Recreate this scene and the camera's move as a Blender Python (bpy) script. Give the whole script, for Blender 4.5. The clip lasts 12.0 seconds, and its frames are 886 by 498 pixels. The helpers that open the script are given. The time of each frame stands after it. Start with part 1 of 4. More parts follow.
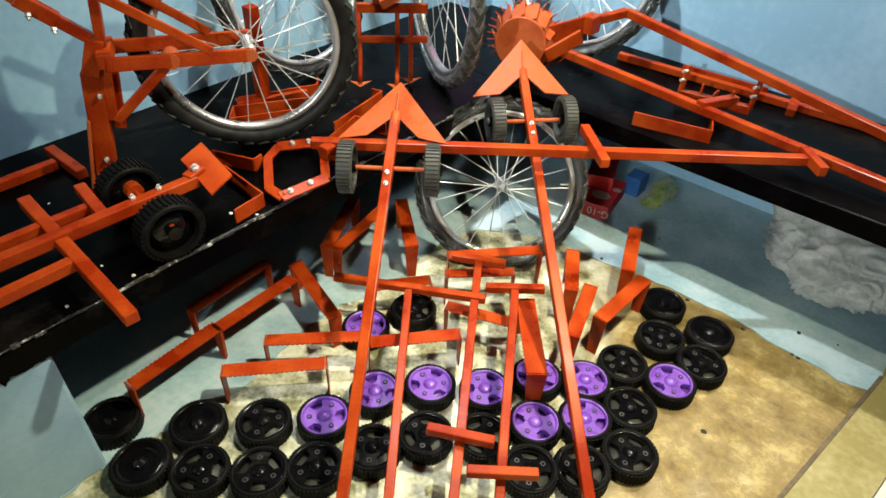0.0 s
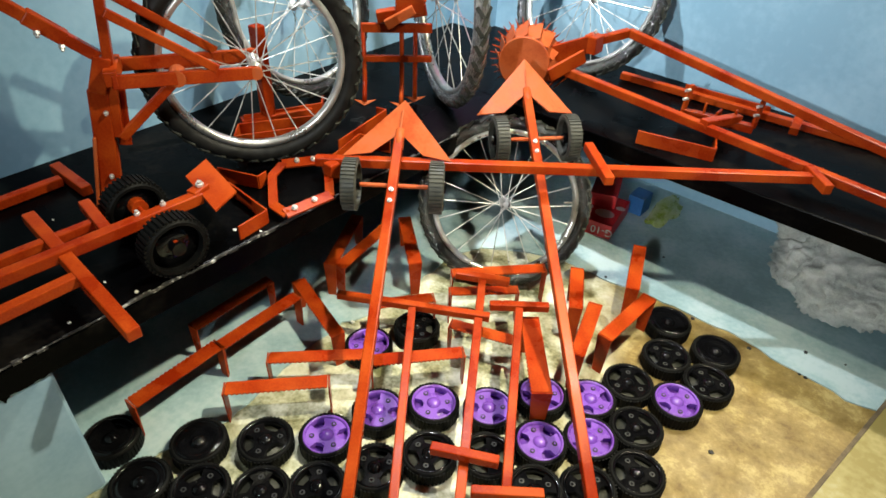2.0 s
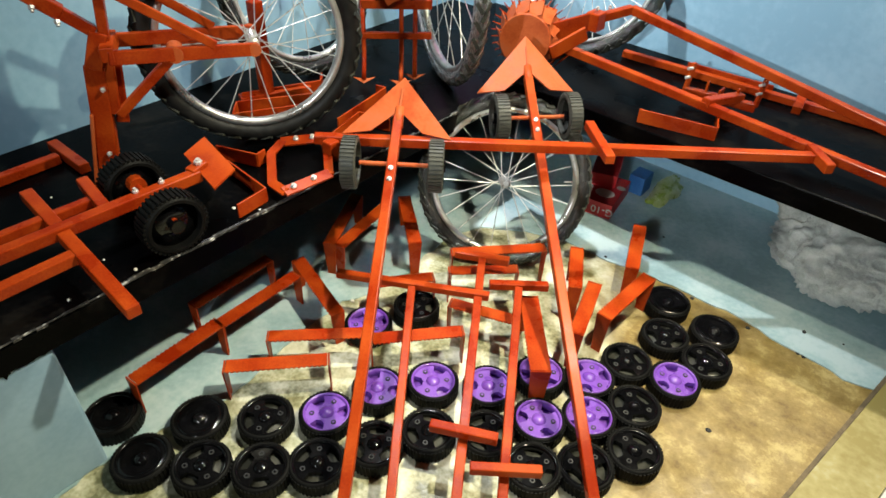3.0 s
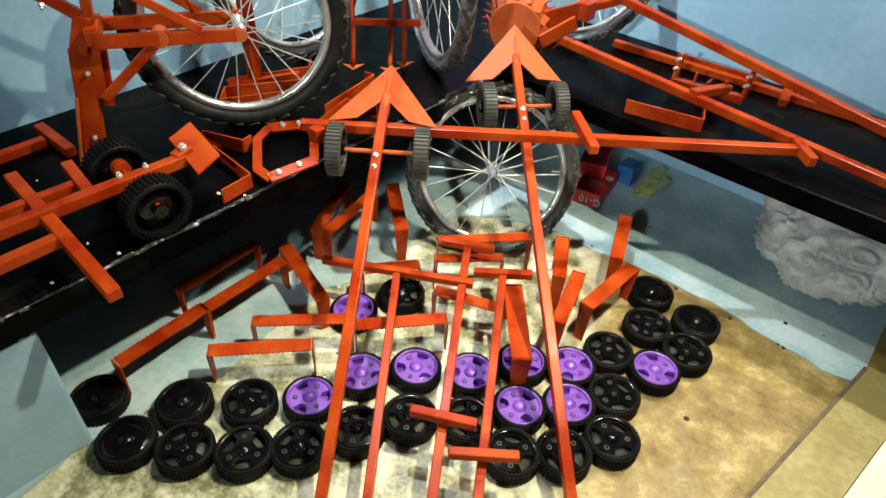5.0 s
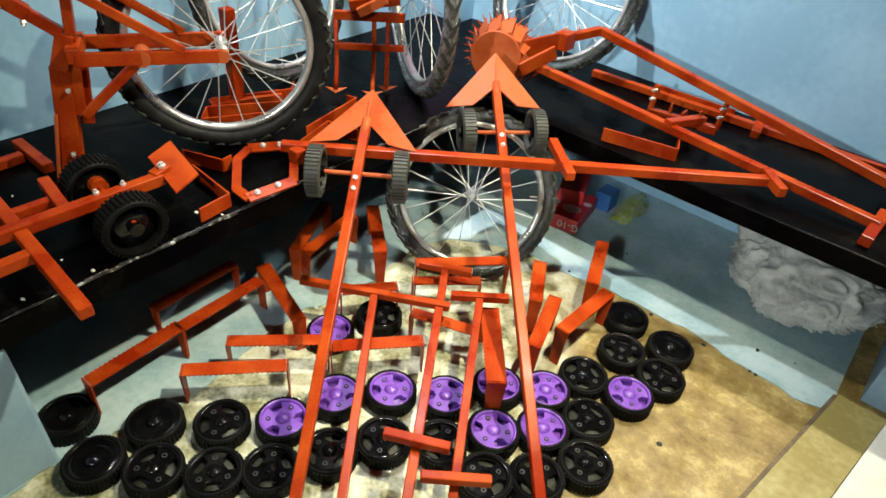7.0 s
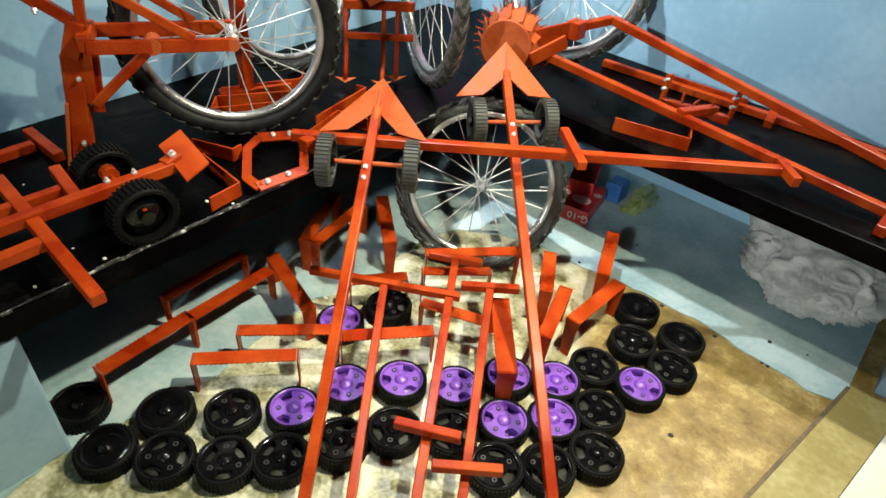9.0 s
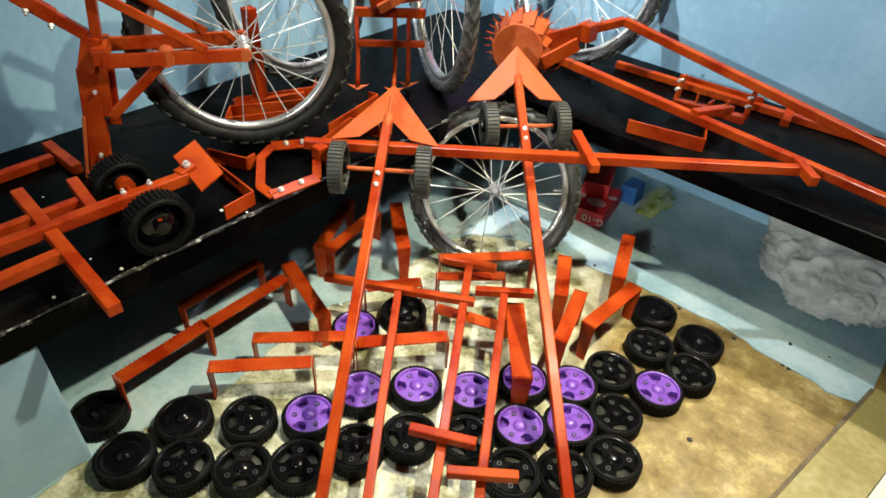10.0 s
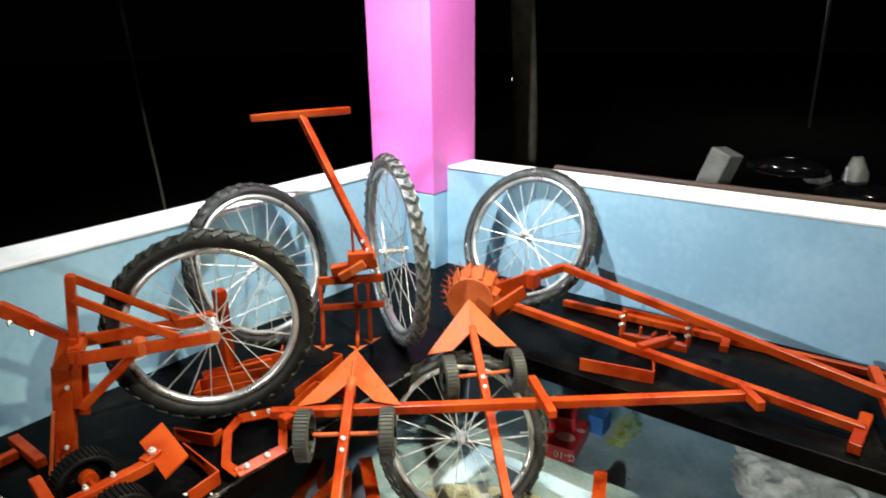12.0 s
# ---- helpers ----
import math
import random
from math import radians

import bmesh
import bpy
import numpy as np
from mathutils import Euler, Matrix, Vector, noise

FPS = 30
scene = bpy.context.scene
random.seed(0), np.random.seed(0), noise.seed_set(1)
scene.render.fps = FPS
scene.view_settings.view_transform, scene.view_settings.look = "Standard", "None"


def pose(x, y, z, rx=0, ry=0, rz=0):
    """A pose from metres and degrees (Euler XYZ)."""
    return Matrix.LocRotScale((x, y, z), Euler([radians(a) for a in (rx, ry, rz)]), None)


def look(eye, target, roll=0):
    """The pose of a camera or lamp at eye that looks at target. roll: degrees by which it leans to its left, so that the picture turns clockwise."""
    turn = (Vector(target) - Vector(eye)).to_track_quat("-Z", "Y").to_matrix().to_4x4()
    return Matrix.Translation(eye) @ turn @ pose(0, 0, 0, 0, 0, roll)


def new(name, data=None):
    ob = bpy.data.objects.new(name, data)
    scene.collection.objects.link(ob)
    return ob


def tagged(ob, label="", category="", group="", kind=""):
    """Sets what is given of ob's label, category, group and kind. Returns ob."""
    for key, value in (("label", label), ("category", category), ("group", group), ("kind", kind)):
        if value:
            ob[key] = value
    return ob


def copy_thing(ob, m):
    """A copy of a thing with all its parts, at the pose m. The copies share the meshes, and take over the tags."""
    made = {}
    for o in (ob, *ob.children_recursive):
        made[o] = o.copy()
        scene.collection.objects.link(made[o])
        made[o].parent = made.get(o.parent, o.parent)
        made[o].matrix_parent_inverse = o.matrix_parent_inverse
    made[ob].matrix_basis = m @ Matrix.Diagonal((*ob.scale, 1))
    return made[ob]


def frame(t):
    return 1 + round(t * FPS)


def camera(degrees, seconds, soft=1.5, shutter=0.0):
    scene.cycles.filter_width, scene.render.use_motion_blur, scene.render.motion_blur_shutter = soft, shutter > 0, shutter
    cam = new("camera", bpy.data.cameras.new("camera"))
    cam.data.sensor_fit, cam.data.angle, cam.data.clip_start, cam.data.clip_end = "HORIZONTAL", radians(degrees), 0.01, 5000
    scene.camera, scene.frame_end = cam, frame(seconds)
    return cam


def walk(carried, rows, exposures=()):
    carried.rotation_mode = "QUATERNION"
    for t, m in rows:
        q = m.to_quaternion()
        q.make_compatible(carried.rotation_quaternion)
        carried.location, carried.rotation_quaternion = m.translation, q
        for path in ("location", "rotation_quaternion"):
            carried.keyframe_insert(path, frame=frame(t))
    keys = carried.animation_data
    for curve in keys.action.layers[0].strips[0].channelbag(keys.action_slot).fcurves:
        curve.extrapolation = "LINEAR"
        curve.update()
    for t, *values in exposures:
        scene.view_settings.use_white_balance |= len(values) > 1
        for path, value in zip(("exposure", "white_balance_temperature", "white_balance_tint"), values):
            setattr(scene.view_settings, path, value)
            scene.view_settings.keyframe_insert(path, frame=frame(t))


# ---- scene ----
cam = camera(69.5, 12.0, soft=1.6, shutter=0.3)
PATH = [
    (0, (1.868, -2.403, 1.42), (0.898, -1.189, 0.161), 2.7),
    (0.5, (1.876, -2.399, 1.42), (0.902, -1.175, 0.172), 2.7),
    (1, (1.865, -2.407, 1.418), (0.873, -1.171, 0.199), 2.7),
    (1.5, (1.869, -2.41, 1.417), (0.853, -1.158, 0.234), 2.6),
    (2, (1.865, -2.406, 1.41), (0.863, -1.168, 0.201), 2.6),
    (2.5, (1.866, -2.404, 1.414), (0.876, -1.173, 0.187), 2.7),
    (3, (1.866, -2.406, 1.404), (0.89, -1.195, 0.148), 2.8),
    (5, (1.9, -2.389, 1.415), (0.946, -1.192, 0.128), 3.7),
    (5.5, (1.908, -2.384, 1.415), (0.96, -1.165, 0.144), 4.2),
    (6, (1.909, -2.38, 1.416), (0.96, -1.163, 0.144), 5.0),
    (6.5, (1.916, -2.383, 1.42), (0.96, -1.145, 0.174), 5.5),
    (7, (1.919, -2.385, 1.424), (0.971, -1.123, 0.195), 5.7),
    (9, (1.912, -2.393, 1.409), (0.958, -1.152, 0.165), 5.4),
    (9.5, (1.928, -2.391, 1.415), (0.956, -1.149, 0.184), 4.0),
    (10, (1.92, -2.383, 1.411), (0.917, -1.172, 0.174), 3.3),
    (10.5, (1.904, -2.362, 1.515), (0.787, -1.04, 0.513), 3.0),
    (11, (1.939, -2.394, 1.56), (0.718, -0.956, 0.896), 1.1),
    (11.5, (1.951, -2.401, 1.57), (0.677, -0.959, 1.026), -0.7),
    (12, (1.978, -2.38, 1.547), (0.817, -0.882, 0.909), -0.9),
]
walk(cam, [(t, look(eye, target, roll)) for t, eye, target, roll in PATH], [(0, -0.07), (10.1, -0.07), (10.9, 0.05), (12, 0.08)])

# ---- light: night outside, unseen lamps under an assumed roof ----
world = bpy.data.worlds.new("night")
scene.world = world
world.use_nodes = True
world.node_tree.nodes["Background"].inputs["Color"].default_value = (0.006, 0.008, 0.014, 1)
world.node_tree.nodes["Background"].inputs["Strength"].default_value = 0.04


def area_lamp(name, eye, target, sx, sy, watts, colour, spread=180):
    data = bpy.data.lights.new(name, "AREA")
    data.shape, data.size, data.size_y, data.energy, data.color = "RECTANGLE", sx, sy, watts, colour
    data.spread = radians(spread)
    ob = new(name, data)
    ob.matrix_world = look(eye, target)
    return ob


LAMP_MAIN = (1.83, -1.14, 2.12)
LAMP_NORTH = (2.0, 0.34, 2.72)
LAMP_SOUTH = (1.75, -3.9, 1.78)
LAMP_WEST = (0.5, -0.82, 2.72)
area_lamp("main_light", LAMP_MAIN, (1.15, -1.6, 0), 0.05, 0.05, 18, (1.0, 0.94, 0.68), 84)
area_lamp("north_light", LAMP_NORTH, (1.95, -0.9, 0), 0.06, 0.06, 26, (1.0, 0.91, 0.66), 110)
area_lamp("south_light", LAMP_SOUTH, (1.15, 0.0, 0.9), 0.08, 0.08, 12.5, (0.90, 0.98, 1.0), 74)
# fill added above the corner to brighten walls, coping and pillar
area_lamp("west_fill_light", LAMP_WEST, (0.22, -0.35, 0.6), 0.06, 0.06, 47, (0.95, 0.99, 1.0), 116)


# ---- materials ----
def material(name, colours, rough=0.5, metal=0.0, scale=6.0, fine=60.0, bump=0.1, rough_var=0.12, coat=0.0, depth=0.002, stops=(0.35, 0.65), spec=0.5):
    m = bpy.data.materials.new(name)
    m.use_nodes = True
    nt = m.node_tree
    n, l = nt.nodes, nt.links
    b = n["Principled BSDF"]
    b.inputs["Metallic"].default_value = metal
    b.inputs["Coat Weight"].default_value = coat
    b.inputs["Specular IOR Level"].default_value = spec
    b.inputs["Coat Roughness"].default_value = 0.12
    geo = n.new("ShaderNodeNewGeometry")
    info = n.new("ShaderNodeObjectInfo")
    shift = n.new("ShaderNodeVectorMath")
    shift.operation = "MULTIPLY_ADD"
    comb = n.new("ShaderNodeCombineXYZ")
    for k in range(3):
        l.new(info.outputs["Random"], comb.inputs[k])
    l.new(comb.outputs[0], shift.inputs[0])
    shift.inputs[1].default_value = (3, 5, 7)
    l.new(geo.outputs["Position"], shift.inputs[2])
    big, small = n.new("ShaderNodeTexNoise"), n.new("ShaderNodeTexNoise")
    big.inputs["Scale"].default_value, big.inputs["Detail"].default_value = scale, 6
    small.inputs["Scale"].default_value, small.inputs["Detail"].default_value = fine, 4
    for t in (big, small):
        l.new(shift.outputs[0], t.inputs["Vector"])
    mixv = n.new("ShaderNodeMath")
    mixv.operation = "MULTIPLY_ADD"
    l.new(small.outputs["Fac"], mixv.inputs[0])
    mixv.inputs[1].default_value = 0.35
    l.new(big.outputs["Fac"], mixv.inputs[2])
    sub = n.new("ShaderNodeMath")
    sub.operation = "SUBTRACT"
    l.new(mixv.outputs[0], sub.inputs[0])
    sub.inputs[1].default_value = 0.175
    ramp = n.new("ShaderNodeValToRGB")
    e = ramp.color_ramp.elements
    e[0].position, e[1].position = stops
    e[0].color, e[1].color = (*colours[0], 1), (*colours[-1], 1)
    for k, c in enumerate(colours[1:-1]):
        x = e.new(stops[0] + (stops[1] - stops[0]) * (k + 1) / (len(colours) - 1))
        x.color = (*c, 1)
    l.new(sub.outputs[0], ramp.inputs[0])
    l.new(ramp.outputs[0], b.inputs["Base Color"])
    rr = n.new("ShaderNodeMapRange")
    rr.inputs["To Min"].default_value, rr.inputs["To Max"].default_value = max(0.02, rough - rough_var), min(1, rough + rough_var)
    rr.inputs["From Min"].default_value, rr.inputs["From Max"].default_value = 0.3, 0.7
    l.new(big.outputs["Fac"], rr.inputs["Value"])
    l.new(rr.outputs[0], b.inputs["Roughness"])
    if bump:
        bp = n.new("ShaderNodeBump")
        bp.inputs["Strength"].default_value, bp.inputs["Distance"].default_value = bump, depth
        l.new(sub.outputs[0], bp.inputs["Height"])
        l.new(bp.outputs[0], b.inputs["Normal"])
    return m


PAINT = material("red_orange_enamel", [(0.23, 0.017, 0.0025), (0.30, 0.033, 0.004), (0.38, 0.054, 0.006)], 0.32, 0, 9, 220, 0.12, 0.10, 0.0, 0.0008, (0.35, 0.65), 0.13)
PAINT_MATT = material("orange_primer_sheet", [(0.34, 0.055, 0.012), (0.43, 0.085, 0.020), (0.38, 0.095, 0.035)], 0.52, 0, 11, 120, 0.3, 0.12, 0.0, 0.0014, (0.32, 0.68), 0.16)
STEEL = material("bright_zinc", [(0.62, 0.62, 0.6), (0.82, 0.82, 0.8)], 0.35, 0.55, 40, 300, 0.05)
CHROME = material("rim_steel", [(0.5, 0.5, 0.48), (0.7, 0.7, 0.68)], 0.34, 0.8, 20, 200, 0.05)
TYRE = material("tyre_rubber", [(0.005, 0.005, 0.005), (0.013, 0.0125, 0.011)], 0.55, 0, 30, 200, 0.3, 0.12, 0, 0.002, (0.35, 0.65), 0.25)
# paler than TYRE: the lit look of the tread is put in its colour
TREAD_RUBBER = material("lit_look_tread_rubber", [(0.014, 0.015, 0.011), (0.045, 0.046, 0.036)], 0.6, 0, 30, 200, 0.2, 0.1, 0, 0.002, (0.35, 0.65), 0.3)
PLASTIC_BLACK = material("black_plastic", [(0.002, 0.002, 0.0025), (0.004, 0.004, 0.0045)], 0.11, 0, 20, 150, 0.05, 0.05, 0.0, 0.0006, (0.35, 0.65), 0.38)
PLASTIC_TREAD = material("worn_black_plastic", [(0.003, 0.003, 0.003), (0.006, 0.006, 0.0055)], 0.55, 0, 30, 150, 0.1, 0.1, 0, 0.002, (0.35, 0.65), 0.08)
# dust on the hoe wheels; painted sheen in the black wheels' webs
DUST_AND_SHEEN_GREY = material("dust_and_sheen_grey_plastic", [(0.018, 0.019, 0.014), (0.05, 0.05, 0.04)], 0.6, 0, 30, 150, 0.1)
PLASTIC_PURPLE = material("purple_plastic", [(0.135, 0.045, 0.33), (0.175, 0.065, 0.39)], 0.3, 0, 20, 150, 0.05, 0.08, 0.0, 0.0006)
# near-black for painted hole shade and for the dark floor crumbs
SHADE_AND_DIRT = material("shade_and_dirt_dark", [(0.004, 0.004, 0.004), (0.008, 0.008, 0.008)], 0.6)
WALL_BLUE = material("light_blue_wall_paint", [(0.27, 0.48, 0.62), (0.33, 0.55, 0.69), (0.38, 0.60, 0.73)], 0.55, 0, 2.2, 40, 0.25, 0.1, 0, 0.003)
WALL_TOP = material("white_wall_coping", [(0.72, 0.75, 0.75), (0.86, 0.87, 0.86)], 0.6, 0, 5, 60, 0.3)
PINK = material("pink_pillar_paint", [(0.74, 0.15, 0.51), (0.82, 0.19, 0.58)], 0.5, 0, 2, 50, 0.15)
PIER_BLUE = material("pale_blue_pier_paint", [(0.23, 0.37, 0.50), (0.31, 0.46, 0.59)], 0.6, 0, 4, 60, 0.3)
SLAB = material("black_painted_slab", [(0.0005, 0.0005, 0.0006), (0.001, 0.001, 0.0012), (0.008, 0.007, 0.006)], 0.3, 0, 5, 70, 0.3, 0.12, 0, 0.002, (0.35, 0.75), 0.035)
SLAB_EDGE = material("chipped_slab_edge", [(0.02, 0.02, 0.02), (0.07, 0.065, 0.06), (0.45, 0.45, 0.42)], 0.6, 0, 60, 160, 0.5, 0.1, 0, 0.003, (0.45, 0.72))
FLOOR_BLUE = material("blue_painted_floor", [(0.25, 0.37, 0.40), (0.32, 0.45, 0.48), (0.42, 0.53, 0.55)], 0.5, 0, 7, 60, 0.3)
CREAM = material("yellowed_cream_plaster", [(0.24, 0.195, 0.06), (0.33, 0.285, 0.12), (0.42, 0.39, 0.25)], 0.65, 0, 4, 50, 0.4)
DIRT_EDGE = material("dirty_step_edge", [(0.08, 0.06, 0.035), (0.16, 0.12, 0.07)], 0.8, 0, 20, 90, 0.5)
# roof out of view, assumed dark to cut fill and reflections
LOW_BOUNCE_ROOF = material("low_bounce_roof", [(0.030, 0.028, 0.025), (0.055, 0.05, 0.045)], 0.8, 0, 3, 40, 0.2)
WHITE = material("off_white_paint", [(0.6, 0.6, 0.56), (0.72, 0.72, 0.68)], 0.6, 0, 5, 60, 0.2)
SACK = material("white_woven_sack", [(0.38, 0.39, 0.355), (0.55, 0.56, 0.515), (0.68, 0.68, 0.63)], 0.7, 0, 12, 180, 0.4)
CARD_RED = material("red_printed_card", [(0.55, 0.014, 0.02), (0.66, 0.03, 0.035)], 0.45, 0, 10, 120, 0.1)
CARD_WHITE = material("white_print", [(0.65, 0.63, 0.6), (0.74, 0.72, 0.7)], 0.5, 0, 10, 120, 0.05)
CARD_BLUE = material("blue_card", [(0.03, 0.13, 0.36), (0.05, 0.18, 0.44)], 0.5, 0, 10, 120, 0.1)
FILM_GREEN = material("green_plastic_packet", [(0.24, 0.32, 0.05), (0.42, 0.46, 0.24)], 0.3, 0, 25, 120, 0.4)
GROUND = material("dark_earth", [(0.03, 0.022, 0.015), (0.06, 0.045, 0.03)], 0.9, 0, 1.5, 20, 0.5, 0.05, 0, 0.02)
# for the added closing walls, dark so they return little light
LOW_BOUNCE_WALL = material("low_bounce_brown", [(0.035, 0.03, 0.026), (0.06, 0.052, 0.045)], 0.8, 0, 3, 40, 0.2)
BARK = material("pale_tree_bark", [(0.26, 0.22, 0.16), (0.44, 0.39, 0.30)], 0.9, 0, 8, 60, 0.6, 0.05, 0, 0.01)
PIPE = material("rusty_brown_pipe", [(0.022, 0.011, 0.008), (0.045, 0.02, 0.014)], 0.6, 0, 12, 90, 0.3)
GREY_BOX = material("grey_plastic_box", [(0.18, 0.185, 0.16), (0.25, 0.255, 0.23)], 0.6, 0, 12, 90, 0.2)


def wrap_material(name, low, high, rough=0.32):
    m = bpy.data.materials.new(name)
    m.use_nodes = True
    nt = m.node_tree
    n, l = nt.nodes, nt.links
    n.remove(n["Principled BSDF"])
    out = n["Material Output"]
    tr, gl, mix = n.new("ShaderNodeBsdfTransparent"), n.new("ShaderNodeBsdfGlossy"), n.new("ShaderNodeMixShader")
    tr.inputs[0].default_value = (0.93, 0.94, 0.94, 1)
    gl.inputs["Roughness"].default_value = rough
    noi, bp, ramp = n.new("ShaderNodeTexNoise"), n.new("ShaderNodeBump"), n.new("ShaderNodeMapRange")
    noi.inputs["Scale"].default_value, noi.inputs["Detail"].default_value = 45, 3
    bp.inputs["Strength"].default_value, bp.inputs["Distance"].default_value = 0.9, 0.01
    l.new(noi.outputs["Fac"], bp.inputs["Height"])
    l.new(bp.outputs[0], gl.inputs["Normal"])
    ramp.inputs["From Min"].default_value, ramp.inputs["From Max"].default_value = 0.47, 0.62
    ramp.inputs["To Min"].default_value, ramp.inputs["To Max"].default_value = low, high
    l.new(noi.outputs["Fac"], ramp.inputs["Value"])
    l.new(ramp.outputs[0], mix.inputs[0])
    l.new(tr.outputs[0], mix.inputs[1])
    l.new(gl.outputs[0], mix.inputs[2])
    l.new(mix.outputs[0], out.inputs["Surface"])
    return m


WRAP = wrap_material("clear_packing_film", 0.02, 0.35, 0.22)
WRAP_BRIGHT = wrap_material("shiny_packing_film", 0.35, 0.95, 0.42)


def floor_material():
    """Bare concrete, grey and mottled, turning yellow-brown along one side."""
    m = material("bare_concrete_floor", [(0.13, 0.13, 0.06), (0.34, 0.335, 0.21), (0.53, 0.52, 0.38), (0.64, 0.63, 0.51)], 0.5, 0, 13, 90, 0.6, 0.2, 0, 0.005, (0.32, 0.68))
    n, l = m.node_tree.nodes, m.node_tree.links
    b = n["Principled BSDF"]
    grey = b.inputs["Base Color"].links[0].from_socket
    geo = n["Geometry"]
    sep = n.new("ShaderNodeSeparateXYZ")
    l.new(geo.outputs["Position"], sep.inputs[0])
    noi = n.new("ShaderNodeTexNoise")
    noi.inputs["Scale"].default_value, noi.inputs["Detail"].default_value = 5, 5
    l.new(geo.outputs["Position"], noi.inputs["Vector"])
    a = n.new("ShaderNodeMath")
    a.operation = "MULTIPLY_ADD"
    a.inputs[1].default_value = 0.45
    l.new(sep.outputs["Y"], a.inputs[0])
    l.new(sep.outputs["X"], a.inputs[2])
    c = n.new("ShaderNodeMath")
    c.operation = "MULTIPLY_ADD"
    c.inputs[1].default_value = 0.35
    l.new(noi.outputs["Fac"], c.inputs[0])
    l.new(a.outputs[0], c.inputs[2])
    r = n.new("ShaderNodeMapRange")
    r.inputs["From Min"].default_value, r.inputs["From Max"].default_value = 0.98, 1.22
    l.new(c.outputs[0], r.inputs["Value"])
    noi2 = n.new("ShaderNodeTexNoise")
    noi2.inputs["Scale"].default_value, noi2.inputs["Detail"].default_value, noi2.inputs["Roughness"].default_value = 9, 12, 0.74
    l.new(geo.outputs["Position"], noi2.inputs["Vector"])
    ramp = n.new("ShaderNodeValToRGB")
    e = ramp.color_ramp.elements
    e[0].position, e[1].position = 0.36, 0.62
    e[0].color, e[1].color = (0.13, 0.080, 0.018, 1), (0.41, 0.315, 0.125, 1)
    mid = e.new(0.52)
    mid.color = (0.245, 0.172, 0.055, 1)
    l.new(noi2.outputs["Fac"], ramp.inputs[0])
    mix = n.new("ShaderNodeMix")
    mix.data_type = "RGBA"
    l.new(r.outputs[0], mix.inputs["Factor"])
    l.new(grey, mix.inputs["A"])
    l.new(ramp.outputs[0], mix.inputs["B"])
    l.new(mix.outputs["Result"], b.inputs["Base Color"])
    return m


FLOOR = floor_material()


def glow_material(name, colour, strength):
    m = bpy.data.materials.new(name)
    m.use_nodes = True
    b = m.node_tree.nodes["Principled BSDF"]
    b.inputs["Emission Color"].default_value = (*colour, 1)
    b.inputs["Emission Strength"].default_value = strength
    return m


# ---- building blocks ----
BASE = {}


def thing(name, base, label, category, group="", kind=""):
    ob = new(name)
    ob.location = base
    ob.empty_display_size = 0.05
    BASE[ob.name] = Vector(base)
    return tagged(ob, label, category, group, kind)


def part(name, bm, mat, parent=None, label="", smooth=False):
    """Links bm (in world coordinates, or in the thing's own for a movable one) as one mesh under parent."""
    top = parent
    while top is not None and top.parent is not None:
        top = top.parent
    if top is not None and top.name in BASE:
        bmesh.ops.translate(bm, verts=bm.verts, vec=-BASE[top.name])
    bmesh.ops.recalc_face_normals(bm, faces=bm.faces)
    me = bpy.data.meshes.new(name)
    bm.to_mesh(me)
    bm.free()
    me.materials.append(mat)
    if smooth:
        for p in me.polygons:
            p.use_smooth = True
    ob = new(name, me)
    ob.parent = parent
    if label:
        ob["label"] = label
    return ob


def whole(name, bm, mat, label, category, group="", kind="", smooth=False):
    return tagged(part(name, bm, mat, None, "", smooth), label, category, group, kind)


def add_box(bm, lo, hi, bevel=0.0):
    r = bmesh.ops.create_cube(bm, size=1)
    vs = r["verts"]
    for v in vs:
        v.co = Vector([lo[k] + (hi[k] - lo[k]) * (v.co[k] + 0.5) for k in range(3)])
    if bevel:
        es = list({e for v in vs for e in v.link_edges})
        bmesh.ops.bevel(bm, geom=es, offset=bevel, segments=2, affect="EDGES", profile=0.5)
    return bm


def box(lo, hi, bevel=0.0):
    return add_box(bmesh.new(), lo, hi, bevel)


def beam_frame(p0, p1, up=(0, 0, 1)):
    p0, p1 = Vector(p0), Vector(p1)
    y = (p1 - p0).normalized()
    z = Vector(up) - y * y.dot(Vector(up))
    if z.length < 1e-4:
        z = Vector((1, 0, 0)) - y * y.x
    z.normalize()
    x = y.cross(z)
    m = Matrix((x, y, z)).transposed().to_4x4()
    m.translation = (p0 + p1) / 2
    return m, (p1 - p0).length


def add_beam(bm, p0, p1, w, h=None, up=(0, 0, 1), bevel=0.003):
    """A square or flat bar from p0 to p1, w across and h along up."""
    h = h or w
    m, length = beam_frame(p0, p1, up)
    r = bmesh.ops.create_cube(bm, size=1, matrix=m @ Matrix.Diagonal((w, length, h, 1)))
    if bevel:
        es = list({e for v in r["verts"] for e in v.link_edges})
        bmesh.ops.bevel(bm, geom=es, offset=min(bevel, w * 0.3, h * 0.3), segments=2, affect="EDGES", profile=0.5)
    return bm


def beam(p0, p1, w, h=None, up=(0, 0, 1), bevel=0.003):
    return add_beam(bmesh.new(), p0, p1, w, h, up, bevel)


def add_rod(bm, p0, p1, r, seg=10, r2=None):
    m, length = beam_frame(p0, p1)
    bmesh.ops.create_cone(bm, cap_ends=True, segments=seg, radius1=r, radius2=r if r2 is None else r2, depth=length, matrix=m @ Matrix.Rotation(radians(-90), 4, "X"))
    return bm


def rod(p0, p1, r, seg=10, r2=None):
    return add_rod(bmesh.new(), p0, p1, r, seg, r2)


